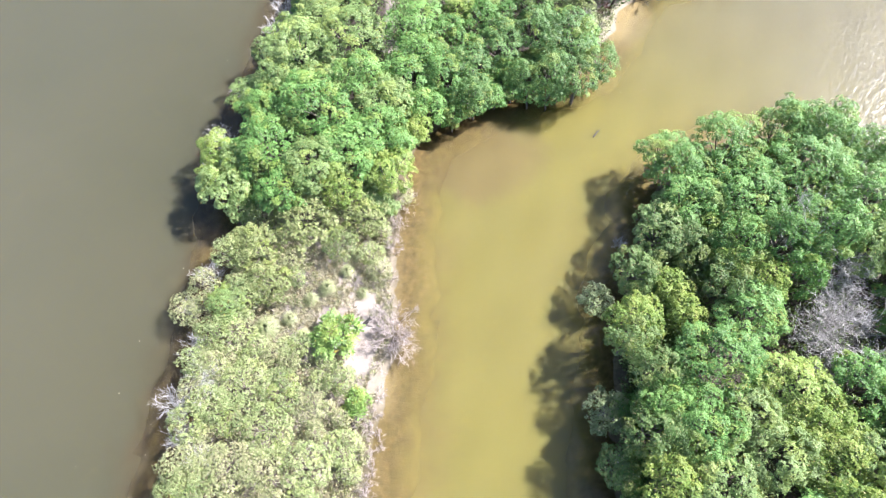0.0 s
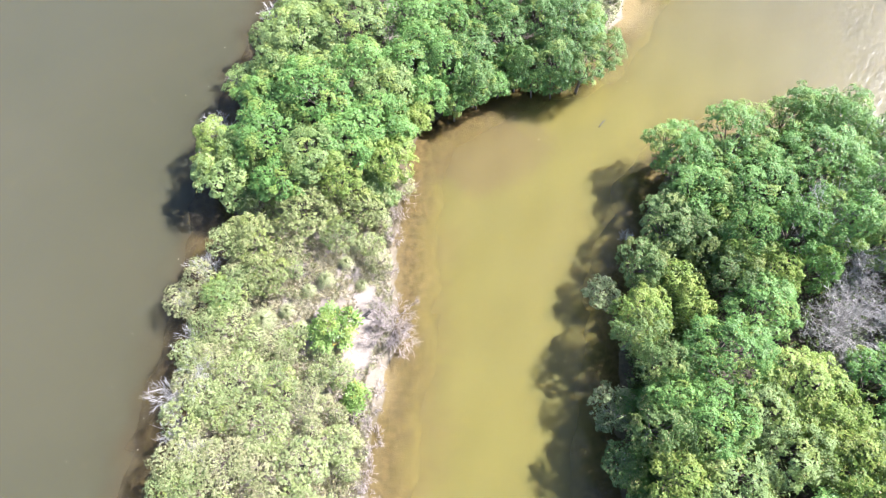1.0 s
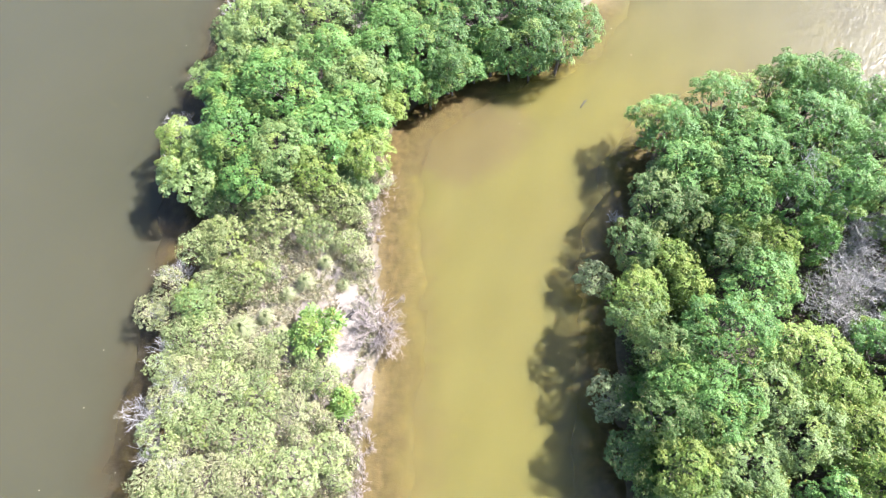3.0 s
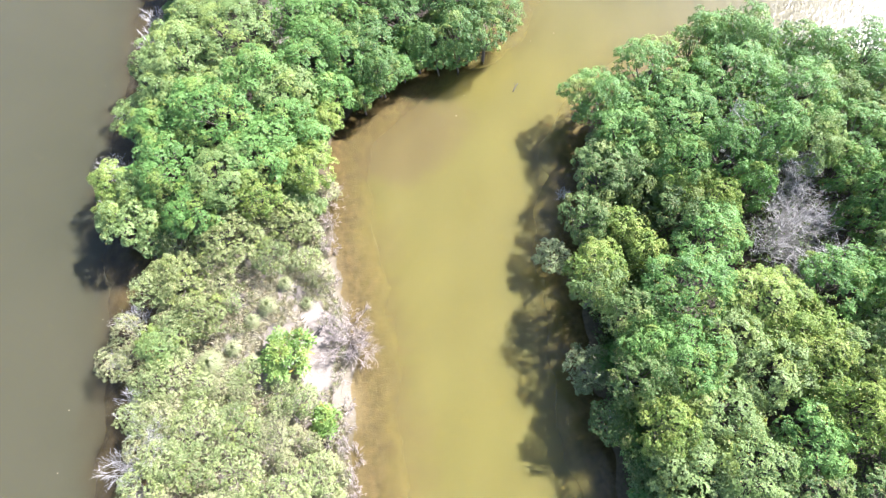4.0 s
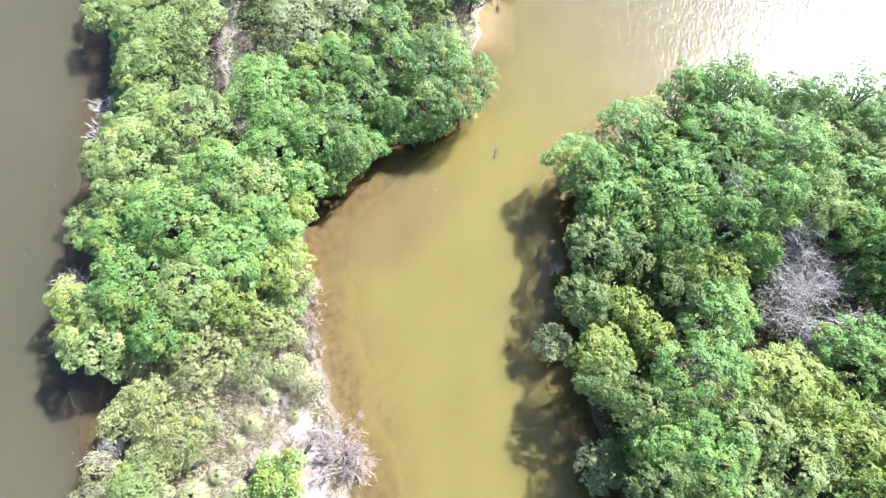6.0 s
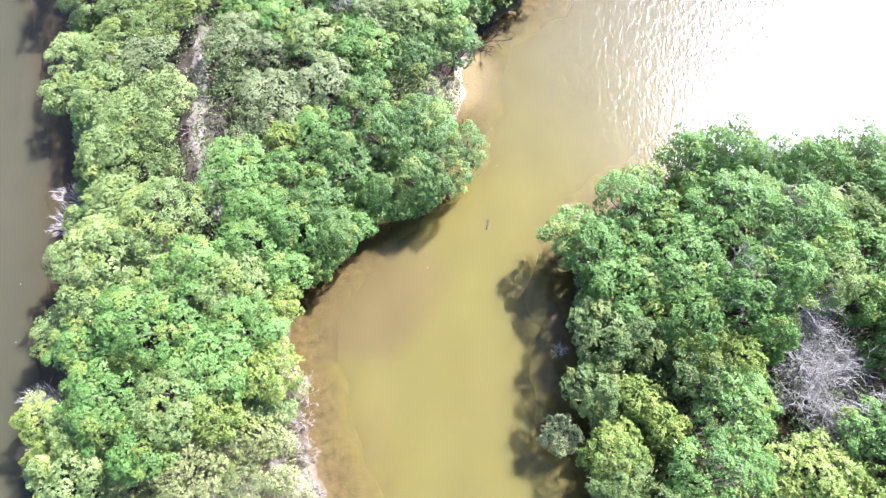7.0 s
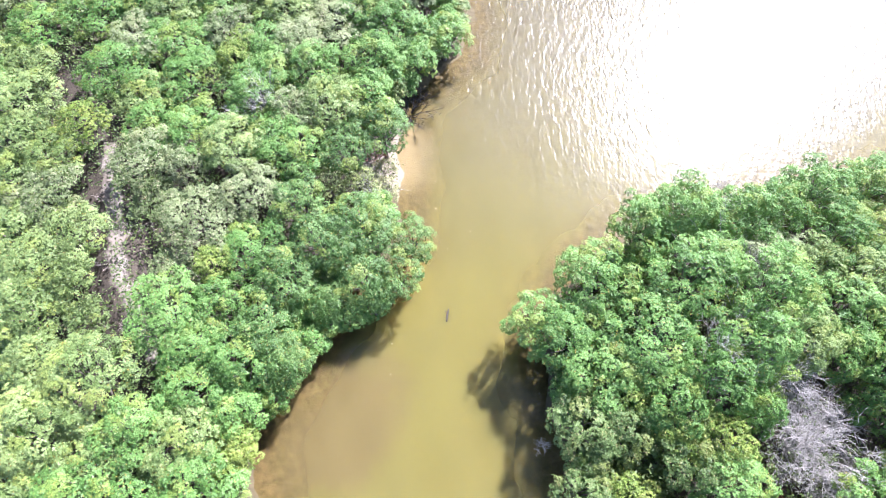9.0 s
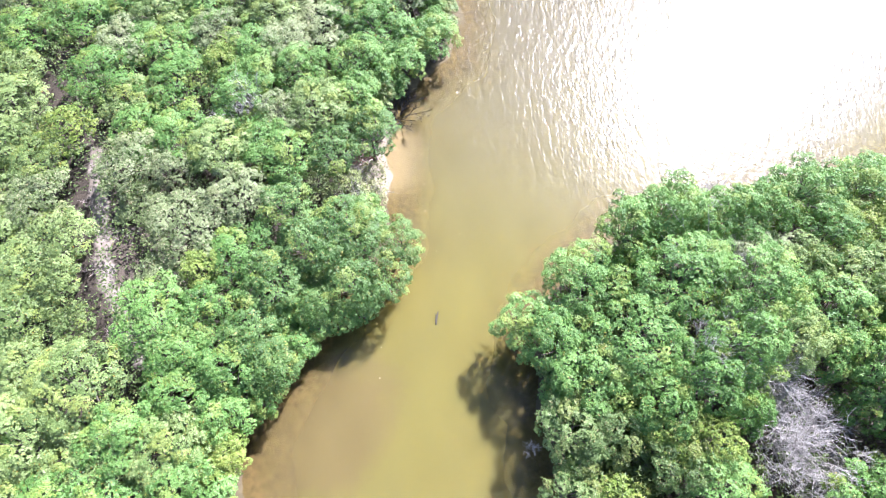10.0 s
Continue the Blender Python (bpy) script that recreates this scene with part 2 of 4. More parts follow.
TRAIL = [(-5.2, 40.5), (-5.5, 42.0), (-5.3, 44), (-5.3, 48.4), (-4.1, 52), (-3.4, 55.2), (-2.5, 58.6), (-2.7, 63.5), (-2.5, 67.5), (-1.2, 74)]


def segment_distance(px, py, a, b):
    dx, dy = b[0] - a[0], b[1] - a[1]
    u = np.clip(((px - a[0]) * dx + (py - a[1]) * dy) / (dx * dx + dy * dy), 0, 1)
    return np.hypot(px - a[0] - u * dx, py - a[1] - u * dy)


def line_distance(px, py, line):
    return np.min([segment_distance(px, py, a, b) for a, b in zip(line, line[1:])], axis=0)


def inland(px, py, poly):
    """Metres to the shore: plus on land, minus in the water."""
    px, py = np.asarray(px, float), np.asarray(py, float)
    inside = np.zeros(px.shape, bool)
    for a, b in zip(poly, poly[1:] + poly[:1]):
        if a[1] != b[1]:
            inside ^= ((a[1] > py) != (b[1] > py)) & (px < (b[0] - a[0]) * (py - a[1]) / (b[1] - a[1]) + a[0])
    d = line_distance(px, py, poly + poly[:1])
    return np.where(inside, d, -d)


def wobble(px, py, size, seed=0.0):
    """Smooth pseudo-noise between about -1 and 1."""
    k = 6.283 / size
    return (np.sin(k * (0.8 * px + 0.6 * py) + seed) + np.sin(k * (-0.5 * px + 0.9 * py) * 1.37 + 2.1 * seed + 1) + np.sin(k * (1.1 * px - 0.35 * py) * 1.83 + 0.7 * seed + 2)) / 3


def smooth(v, lo, hi):
    u = np.clip((v - lo) / (hi - lo), 0, 1)
    return u * u * (3 - 2 * u)


def shore(px, py):
    """Metres inland from the nearest shore, with an uneven edge."""
    d = np.maximum(inland(px, py, WEST_LAND), inland(px, py, EAST_LAND))
    return d + 0.5 * wobble(px, py, 4.6, 1.0) + 0.22 * wobble(px, py, 1.3, 2.0)


def lagoon_side(px, py):
    """1 in the deep lagoon west of the spit, 0 in the channel and the bay."""
    return 1 - smooth(px, -14.0, -11.0)


def ground_height(px, py):
    d = shore(px, py)
    west = lagoon_side(px, py)
    land = 0.9 * smooth(d, 0, 5.0) + 0.12 * wobble(px, py, 5.0, 4.0) * smooth(d, 0.5, 3)
    land = land + 2.2 * np.exp(-(line_distance(px, py, TRAIL) / 4.0) ** 2) * smooth(d, 1, 6)
    deep = 0.75 + 0.10 * wobble(px, py, 9.0, 3.0)
    bed = -(deep * smooth(-d, 0, 7.0 + 1.0 * west) + west * 1.5 * smooth(-d, 1.5, 11.0))
    return np.where(d > 0, land, bed) + 0.02


def axis(lo, hi, step):
    mid = np.arange(lo, hi + step / 2, step)
    far = np.array([6, 16, 36, 80, 180, 420, 1000, 3000.0])
    return np.concatenate([(lo - far)[::-1], mid, hi + far])


def sheet(name, xs, ys, height, material, attributes):
    gx, gy = np.meshgrid(xs, ys)
    gz = height(gx, gy)
    nx, ny = len(xs), len(ys)
    i = np.arange(nx * ny).reshape(ny, nx)
    quads = np.stack([i[:-1, :-1], i[:-1, 1:], i[1:, 1:], i[1:, :-1]], -1).reshape(-1, 4)
    me = bpy.data.meshes.new(name)
    me.vertices.add(nx * ny)
    me.vertices.foreach_set("co", np.stack([gx, gy, gz], -1).ravel())
    me.loops.add(quads.size)
    me.loops.foreach_set("vertex_index", quads.ravel())
    me.polygons.add(len(quads))
    me.polygons.foreach_set("loop_start", np.arange(0, quads.size, 4))
    me.update(calc_edges=True)
    me.polygons.foreach_set("use_smooth", [True] * len(quads))
    for key, field in attributes.items():
        me.attributes.new(key, "FLOAT", "POINT").data.foreach_set("value", field(gx, gy).ravel())
    me.materials.append(material)
    return new(name, me)


def sandiness(px, py):
    beach = smooth(4.6 - np.abs(px + 7.6), 0, 2.5) * smooth(py, 5.5, 9) * (1 - smooth(py, 21, 24))
    bank = smooth(2.0 - np.abs(px + 6.0), 0, 1.5) * (1 - smooth(py, 3, 6))
    trail = smooth(1.15 - line_distance(px, py, TRAIL) + 0.35 * wobble(px, py, 2.2, 5.0), 0, 0.9) * (1 - smooth(py, 57, 62))
    dry = 0.8 * smooth(shore(px, py), 0.8, 2.5) * (1 - smooth(px, -5.5, -4.5)) * (1 - smooth(py, 22, 25)) * smooth(wobble(px, py, 5.2, 9.0), -0.7, 0.1)
    spit_north = smooth(4.6 - np.hypot(px - 18.0, py - 47.8), 0, 2.5)
    return np.clip(np.maximum.reduce([beach, 0.25 * bank, 0.8 * trail, dry, spit_north]), 0, 1)


def weediness(px, py):
    near = 1 - smooth(np.hypot((px - 3) / 9, (py - 31) / 6), 0.5, 1.1)
    strip = 1 - smooth(np.abs(px + 3.5) / 2.0, 0.3, 1.2)
    lagoon = 0.75 * (1 - smooth(px, -14, -12))
    return np.clip(np.maximum.reduce([near, 0.55 * strip * (py < 30), lagoon]), 0, 1)


def brownness(px, py):
    """Where brown silt clouds the channel: along the spit and in the bend."""
    along = 1 - smooth(px, -3.5, 4.5)
    bend = 1 - smooth(np.hypot((px - 3) / 8, (py - 31) / 6), 0.4, 1.2)
    return np.clip(np.maximum(0.8 * along * (1 - smooth(py, 33, 38)), bend), 0, 1) * (1 - lagoon_side(px, py))


def margin(px, py):
    """Brown water over the shoals along the spit's lagoon side."""
    return lagoon_side(px, py) * (1 - smooth(-shore(px, py), 1.0, 8.0))


def lagoon_sky_glare(px, py):
    """Where the lagoon's colour is greyed, away from the spit's shoals, to imitate sky glare."""
    return lagoon_side(px, py) * smooth(-shore(px, py), 7.0, 24.0)


def windiness(px, py):
    lee = smooth(px, 41, 49) * smooth(30.5 + 0.12 * (px - 50) - py, 0, 6)
    return smooth(0.62 * (px - 14) + 0.78 * (py - 36), -4.0, 29.0) * (1 - lagoon_side(px, py)) * (1 - 0.9 * lee)


ground = sheet("ground", axis(-40, 75, 0.75), axis(-20, 100, 0.75), ground_height, GROUND, {"sand": sandiness, "weed": weediness})
tagged(ground, "sandy muddy ground with leaf litter, sloping under water", "ground", kind="structure")
water = sheet("water", axis(-45, 75, 1.0), axis(-25, 105, 1.0), lambda px, py: 0 * px, WATER,
              {"depth": lambda px, py: np.maximum(0, -ground_height(px, py)), "wind": windiness, "lagoon": lagoon_side, "brown": brownness, "margin": margin, "open_water": lagoon_sky_glare})
tagged(water, "shallow turbid olive-brown water with light ripples", "water", kind="structure")


# ---------------------------------------------------------------- growing things
def tube(verts, faces, points, radii, sides=5):
    """Adds a tapered tube along the points."""
    start = len(verts)
    for i, (p, rad) in enumerate(zip(points, radii)):
        d = (points[min(i + 1, len(points) - 1)] - points[max(i - 1, 0)]).normalized()
        a = d.cross(Vector((0.31, 0.92, 0.23))).normalized()
        b = d.cross(a)
        for k in range(sides):
            t = 2 * math.pi * k / sides
            verts.append(p + rad * (math.cos(t) * a + math.sin(t) * b))
    for i in range(len(points) - 1):
        for k in range(sides):
            q = start + i * sides
            faces.append((q + k, q + (k + 1) % sides, q + sides + (k + 1) % sides, q + sides + k))
    faces.append(tuple(start + (len(points) - 1) * sides + k for k in range(sides)))


def bent(rng, a, b, bend, steps=4):
    """Points of a crooked line from a to b."""
    side = Vector((rng.uniform(-1, 1), rng.uniform(-1, 1), rng.uniform(-0.4, 0.8))) * bend * (b - a).length
    return [a.lerp(b, u) + side * math.sin(math.pi * u) * (1 - 0.3 * u) for u in (i / steps for i in range(steps + 1))]


def crown_and_trunk(seed, radius, height, material, puffs, rosettes, leaves, leaf_length, leaf_width, flat=0.75, loose=0.12, skirt=0.15, bark=None, round_up=0.6):
    """Two meshes: a crown of leaf rosettes on rounded branch heads, and a trunk with limbs that carry them."""
    rng = random.Random(seed)
    nr = np.random.default_rng(seed)
    depth = min(height * 0.72, radius * 1.5 * flat + 0.4)
    stretch_x, turn = rng.uniform(0.85, 1.18), rng.uniform(0, 6.28)
    centres = []
    for k in range(puffs):
        ring = math.sqrt((k + 0.35) / puffs) * 0.82
        ang = k * 2.39996 + rng.uniform(-0.35, 0.35)
        wide = radius * ring * rng.uniform(0.88, 1.10)
        size = (0.18 + radius * rng.uniform(0.10, 0.26)) * (1.1 - 0.3 * ring)
        top = height - depth * 0.52 * (wide / radius) ** 2 * rng.uniform(0.75, 1.3) - rng.choice((0.0, 0.08, 0.2, 0.36)) * rng.uniform(0.6, 1.2) * depth
        x, y = wide * math.cos(ang) * stretch_x, wide * math.sin(ang) / stretch_x
        centres.append((x * math.cos(turn) - y * math.sin(turn), x * math.sin(turn) + y * math.cos(turn), max(top - size * 0.85, size * 0.4 + 0.1), size))
    for k in range(7 + int(radius * 2.5)):
        ang, size = k * 2.39996 + rng.uniform(0, 1.0), radius * rng.uniform(0.17, 0.28)
        wide = radius * rng.uniform(0.55, 0.86)
        centres.append((wide * math.cos(ang), wide * math.sin(ang), max(height - depth * rng.uniform(0.65, 0.95), size + 0.15), size))
    c = np.array(centres)
    low = np.arange(len(c)) >= puffs
    base = float(c[:, 2].min())
    # every branch head carries small tufts all over its upper side
    tufts, owner = [], []
    for k, (x, y, z, size) in enumerate(centres):
        for _ in range(int(8 + 8.5 * size)):
            w = Vector((rng.gauss(0, 1), rng.gauss(0, 1), rng.gauss(0.45, 1))).normalized()
            if w.z < -skirt:
                w.z = -w.z
            q = size * rng.uniform(0.70, 1.0)
            tufts.append((x + w.x * q, y + w.y * q, z + w.z * q, (0.10 + size * 0.21) * rng.uniform(0.75, 1.35)))
            owner.append(k)
    t, owner = np.array(tufts), np.array(owner)
    share = np.repeat(np.arange(len(t)), (rosettes * np.where(low[owner], 0.6, 1.0) * 4 * math.pi * t[:, 3] ** 2 * 0.62).astype(int) + 2)
    d = nr.normal(size=(len(share), 3))
    d /= np.linalg.norm(d, axis=1)[:, None]
    d[:, 2] = np.where(d[:, 2] < -skirt, -d[:, 2], d[:, 2])
    shell = (1.05 - np.abs(nr.normal(0, loose, size=len(d))))[:, None] * t[share, 3][:, None]
    shell *= 1 + 0.45 * (nr.random((len(d), 1)) < (0.22 if loose > 0.45 else 0.07))
    p = t[share, :3] + d * shell
    head = owner[share]
    keep = np.ones(len(p), bool)
    for k in range(len(t)):
        keep &= (np.linalg.norm(p - t[k, :3], axis=1) > 0.80 * t[k, 3]) | (share == k)
    for k in range(len(c)):
        keep &= np.linalg.norm(p - c[k, :3], axis=1) > 0.78 * c[k, 3]
    # leaves hidden inside the crown are thinned out, and enlarged further down
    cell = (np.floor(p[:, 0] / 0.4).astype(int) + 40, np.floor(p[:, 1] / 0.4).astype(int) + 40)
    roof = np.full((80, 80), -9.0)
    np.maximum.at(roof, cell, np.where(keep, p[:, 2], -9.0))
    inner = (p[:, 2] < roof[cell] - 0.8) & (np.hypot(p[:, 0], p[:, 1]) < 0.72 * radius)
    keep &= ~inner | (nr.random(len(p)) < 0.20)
    p, d, inner, head = p[keep], d[keep], inner[keep], head[keep]
    m = len(p)
    # rosette axis: away from the branch head's middle, and up
    out = p - c[head, :3]
    out /= np.linalg.norm(out, axis=1)[:, None]
    ax = (1 - round_up) * d + round_up * 1.2 * out + np.array([0, 0, 0.42]) + nr.normal(0, 0.22, size=(m, 3))
    ax /= np.linalg.norm(ax, axis=1)[:, None]
    ref = np.where(np.abs(ax[:, 2:3]) > 0.9, [[1.0, 0, 0]], [[0, 0, 1.0]])
    e1 = np.cross(ax, ref)
    e1 /= np.linalg.norm(e1, axis=1)[:, None]
    e2 = np.cross(ax, e1)
    # hidden inner and low leaves are oversized to block light and fill the crown's shadow
    blocker_scale = np.maximum(1 + 0.8 * inner, 1 + 0.6 * low[head])[:, None]
    verts = np.empty((m, leaves, 3, 3))
    spin = nr.uniform(0, 6.28, size=m)
    for k in range(leaves):
        a = spin + 6.28318 * k / leaves + nr.normal(0, 0.25, m)
        lift = nr.uniform(-0.25, 0.55, m)[:, None]
        way = np.cos(a)[:, None] * e1 + np.sin(a)[:, None] * e2 + lift * ax
        way /= np.linalg.norm(way, axis=1)[:, None]
        side = np.cross(way, ax) + nr.normal(0, 0.22, (m, 3))
        side /= np.linalg.norm(side, axis=1)[:, None] + 1e-9
        ll = leaf_length * nr.uniform(0.7, 1.25, (m, 1)) * blocker_scale
        ww = leaf_width * nr.uniform(0.75, 1.2, (m, 1)) * 0.5 * blocker_scale
        verts[:, k, 0] = p
        verts[:, k, 1] = p + way * ll * nr.uniform(0.75, 1.0, (m, 1)) + side * ww
        verts[:, k, 2] = p + way * ll - side * ww
    verts = verts.reshape(-1, 3)
    tris = np.arange(len(verts)).reshape(-1, 3)
    crown = bpy.data.meshes.new("crown")
    crown.vertices.add(len(verts))
    crown.vertices.foreach_set("co", verts.ravel())
    crown.loops.add(tris.size)
    crown.loops.foreach_set("vertex_index", tris.ravel())
    crown.polygons.add(len(tris))
    crown.polygons.foreach_set("loop_start", np.arange(0, tris.size, 3))
    crown.update(calc_edges=True)
    crown.attributes.new("tone", "FLOAT", "POINT").data.foreach_set("value", np.repeat(nr.random(len(c))[head], leaves * 3))
    crown.materials.append(material)
    tv, tf = [], []
    fork = Vector((rng.uniform(-0.2, 0.2), rng.uniform(-0.2, 0.2), base * 0.55 + 0.15))
    thick = 0.035 * height ** 0.5 * radius ** 0.5 + 0.02
    tube(tv, tf, bent(rng, Vector((0, 0, -0.25)), fork, 0.08), [thick * q for q in (1.5, 1.15, 1.05, 1.0, 0.95)], 7)
    for x, y, z, size in centres[::3]:
        tube(tv, tf, bent(rng, fork, Vector((x, y, z + 0.35 * size)), 0.10, 3), [thick * q for q in (0.55, 0.4, 0.28, 0.10)], 3)
    return crown, mesh_from("trunk", tv, tf, bark or BARK, True)


def variants(seed, sizes, material, density, leaves, leaf_length, leaf_width, puffs=25, **more):
    made = []
    for k, (radius, height) in enumerate(sizes):
        made.append((radius, height, *crown_and_trunk(seed + k, radius, height, material, int(puffs * (0.5 + radius / 4.6)), density, leaves, leaf_length, leaf_width, **more)))
    return made


SIZES = [(1.5, 4.6), (1.9, 5.0), (2.3, 6.0), (2.5, 7.0), (2.9, 7.6), (3.2, 8.6)]
LOW = [(0.8, 1.5), (1.1, 2.0), (1.5, 2.7), (2.1, 3.3), (2.6, 3.8)]
KINDS = {
    "green": ("mangrove_tree", "tree", "mangrove tree with a dense glossy green crown", variants(10, SIZES, LEAF_GREEN, 31, 5, 0.102, 0.066)),
    "deep": ("mangrove_tree", "tree", "mangrove tree with a dense deep green crown", variants(210, SIZES[2:5], LEAF_DEEP, 31, 5, 0.102, 0.066)),
    "light": ("mangrove_tree", "tree", "mangrove tree with a light sunlit green crown", variants(130, SIZES, LEAF_LIGHT, 31, 5, 0.10, 0.065, loose=0.16)),
    "yellow": ("mangrove_tree", "tree", "mangrove tree with a yellow-green leafy crown", variants(30, SIZES, LEAF_YELLOW, 29, 5, 0.102, 0.065, loose=0.2)),
    "olive": ("mangrove_tree", "tree", "dull olive-green mangrove with an open crown", variants(50, SIZES[:4], LEAF_OLIVE, 28, 5, 0.10, 0.064, loose=0.25)),
    "edge": ("mangrove_shrub", "shrub", "low green mangrove shrub at the water's edge", variants(190, SIZES[:2], LEAF_GREEN, 17, 5, 0.13, 0.09, loose=0.2)),
    "edge_olive": ("mangrove_shrub", "shrub", "low olive mangrove shrub at the water's edge", variants(195, SIZES[:2], LEAF_OLIVE, 17, 5, 0.13, 0.088, loose=0.25)),
    "grey": ("mangrove_tree", "tree", "grey-green mangrove with a pale thin crown", variants(70, SIZES, LEAF_GREY, 29, 5, 0.097, 0.061, loose=0.28)),
    "khaki": ("mangrove_tree", "tree", "khaki-green bushy mangrove with a fine open crown", variants(230, [(1.6, 3.4), (2.2, 4.2), (2.7, 4.8)], LEAF_KHAKI, 26, 5, 0.102, 0.062, puffs=30, loose=0.4, round_up=0.4)),
    "pale": ("shrub", "shrub", "low pale yellow-green shrub on the sandy spit", variants(90, LOW, LEAF_PALE, 38, 5, 0.074, 0.042, puffs=30, flat=0.55, loose=0.6, bark=DRYWOOD, round_up=0.35)),
    "straw": ("shrub", "shrub", "low dull yellow-green shrub with dry twigs", variants(150, LOW, LEAF_STRAW, 36, 5, 0.074, 0.042, puffs=30, flat=0.55, loose=0.6, bark=DRYWOOD, round_up=0.35)),
    "moss": ("shrub", "shrub", "low olive-green shrub on the sandy spit", variants(170, LOW, LEAF_MOSS, 36, 5, 0.076, 0.044, puffs=30, flat=0.55, loose=0.5, bark=DRYWOOD, round_up=0.4)),
    "bright": ("shrub", "shrub", "bright fresh-green leafy shrub on the sandy spit", variants(110, LOW, LEAF_BRIGHT, 13, 5, 0.22, 0.10, puffs=11, flat=0.9, loose=0.6, round_up=0.15)),
}
placed = []
plant_random = random.Random(5)


def plant(kind, x, y, height, radius):
    name, category, label, made = KINDS[kind]
    near = sorted(made, key=lambda v: abs(v[0] - radius) + 0.3 * abs(v[1] - height))[:2]
    v = near[plant_random.randrange(2)] if abs(near[1][0] - radius) < 0.45 else near[0]
    foot = float(ground_height(np.array(x), np.array(y)))
    tree = tagged(new(name), label, category, group={"mangrove_tree": "mangroves", "mangrove_shrub": "shore mangroves"}.get(name, "shrubs"))
    tree.location, tree.rotation_euler = (x, y, foot), (0, 0, plant_random.uniform(0, 6.28))
    s = min(max(radius / v[0], 0.7), 1.35)
    tree.scale = (s, s, min(max((height - foot) / v[1], 0.6), 1.6))
    link_mesh("trunk", v[3], tree)
    link_mesh("crown", v[2], tree)
    placed.append((x, y, radius))


LAGOON_TREES = [
    (-14.6, 55.9, 4.6, 2.0), (-13.2, 59.4, 5.0, 2.4), (-16.6, 40.6, 4.6, 1.7), (-13.6, 48.0, 4.4, 1.6), (-15.2, 43.8, 4.0, 1.6),
    (-20.2, 29.5, 4.4, 1.8), (-18.1, 27.4, 5.0, 2.0), (-20.1, 26.6, 4.0, 1.5),
]
LOBE_SKIRT = [
    (10.9, 37.0, 3.2, 1.1), (9.9, 36.3, 3.4, 1.2), (8.1, 36.4, 3.4, 1.2), (6.5, 36.9, 3.2, 1.2), (4.8, 36.2, 3.2, 1.2),
    (2.8, 35.0, 3.0, 1.1),
]
EAST_GREEN = [
    (19.3, 28.8, 5.6, 2.4), (20.4, 26.6, 6.8, 3.0), (24.1, 29.0, 7.6, 3.1), (29.1, 30.5, 8.0, 2.8), (32.8, 30.0, 8.5, 2.8),
    (35.7, 27.7, 8.6, 2.7), (20.9, 23.3, 7.6, 2.9), (24.6, 23.8, 9.0, 3.3), (29.2, 25.4, 9.6, 3.4), (23.0, 19.5, 8.8, 2.5),
    (26.4, 19.3, 10.0, 2.8), (29.8, 20.1, 10.6, 3.0), (32.9, 21.9, 10.8, 3.2), (22.8, 13.4, 8.6, 2.9), (19.6, 10.1, 9.2, 3.2),
    (16.0, 7.4, 8.2, 2.0), (18.0, 5.4, 8.8, 2.8), (29.9, 8.0, 9.2, 2.9), (35.0, 12.6, 8.0, 2.2), (34.8, 16.6, 8.6, 2.2), (27.4, 16.8, 9.0, 1.8), (32.6, 8.4, 8.2, 2.1),
]
EAST_OLIVE = [
    (17.9, 21.0, 6.8, 2.5), (19.8, 19.8, 7.0, 2.2), (15.5, 17.9, 6.2, 2.0), (14.4, 12.0, 6.8, 2.1), (15.5, 9.4, 8.0, 2.1),
    (12.8, 3.0, 4.2, 1.6), (14.9, 5.2, 8.4, 2.2), (22.2, 16.2, 8.0, 2.2),
]
EAST_YELLOW = [
    (21.6, 21.1, 6.8, 1.9), (18.1, 16.2, 5.8, 1.8), (14.9, 13.4, 6.4, 2.4), (18.5, 14.0, 6.6, 1.7), (24.1, 16.0, 8.6, 2.0),
    (24.8, 8.0, 8.6, 3.3), (15.8, 2.1, 7.4, 2.5), (26.6, 3.3, 8.8, 2.9),
    (26.1, 5.7, 8.6, 2.4),  (22.2, 17.7, 7.6, 1.7),
]
EAST_LIGHT = [
    (19.6, 2.0, 7.2, 2.9), (23.5, 3.8, 8.2, 2.8), (21.7, 6.1, 8.0, 2.4), (28.9, 3.1, 9.0, 2.5),
]
EAST_CAPE = [
    (42.2, 26.1, 8.4, 2.8), (45.4, 24.1, 8.6, 2.7), (37.9, 26.7, 8.2, 2.3), (40.5, 22.5, 9.0, 2.8), (32.6, 30.1, 7.6, 2.2),
    (34.6, 27.5, 7.6, 2.0), (29.8, 30.8, 7.2, 1.9),
]
EAST_GREY = [
    (12.6, 16.1, 3.2, 1.5), (12.5, 7.1, 3.4, 1.9),
]
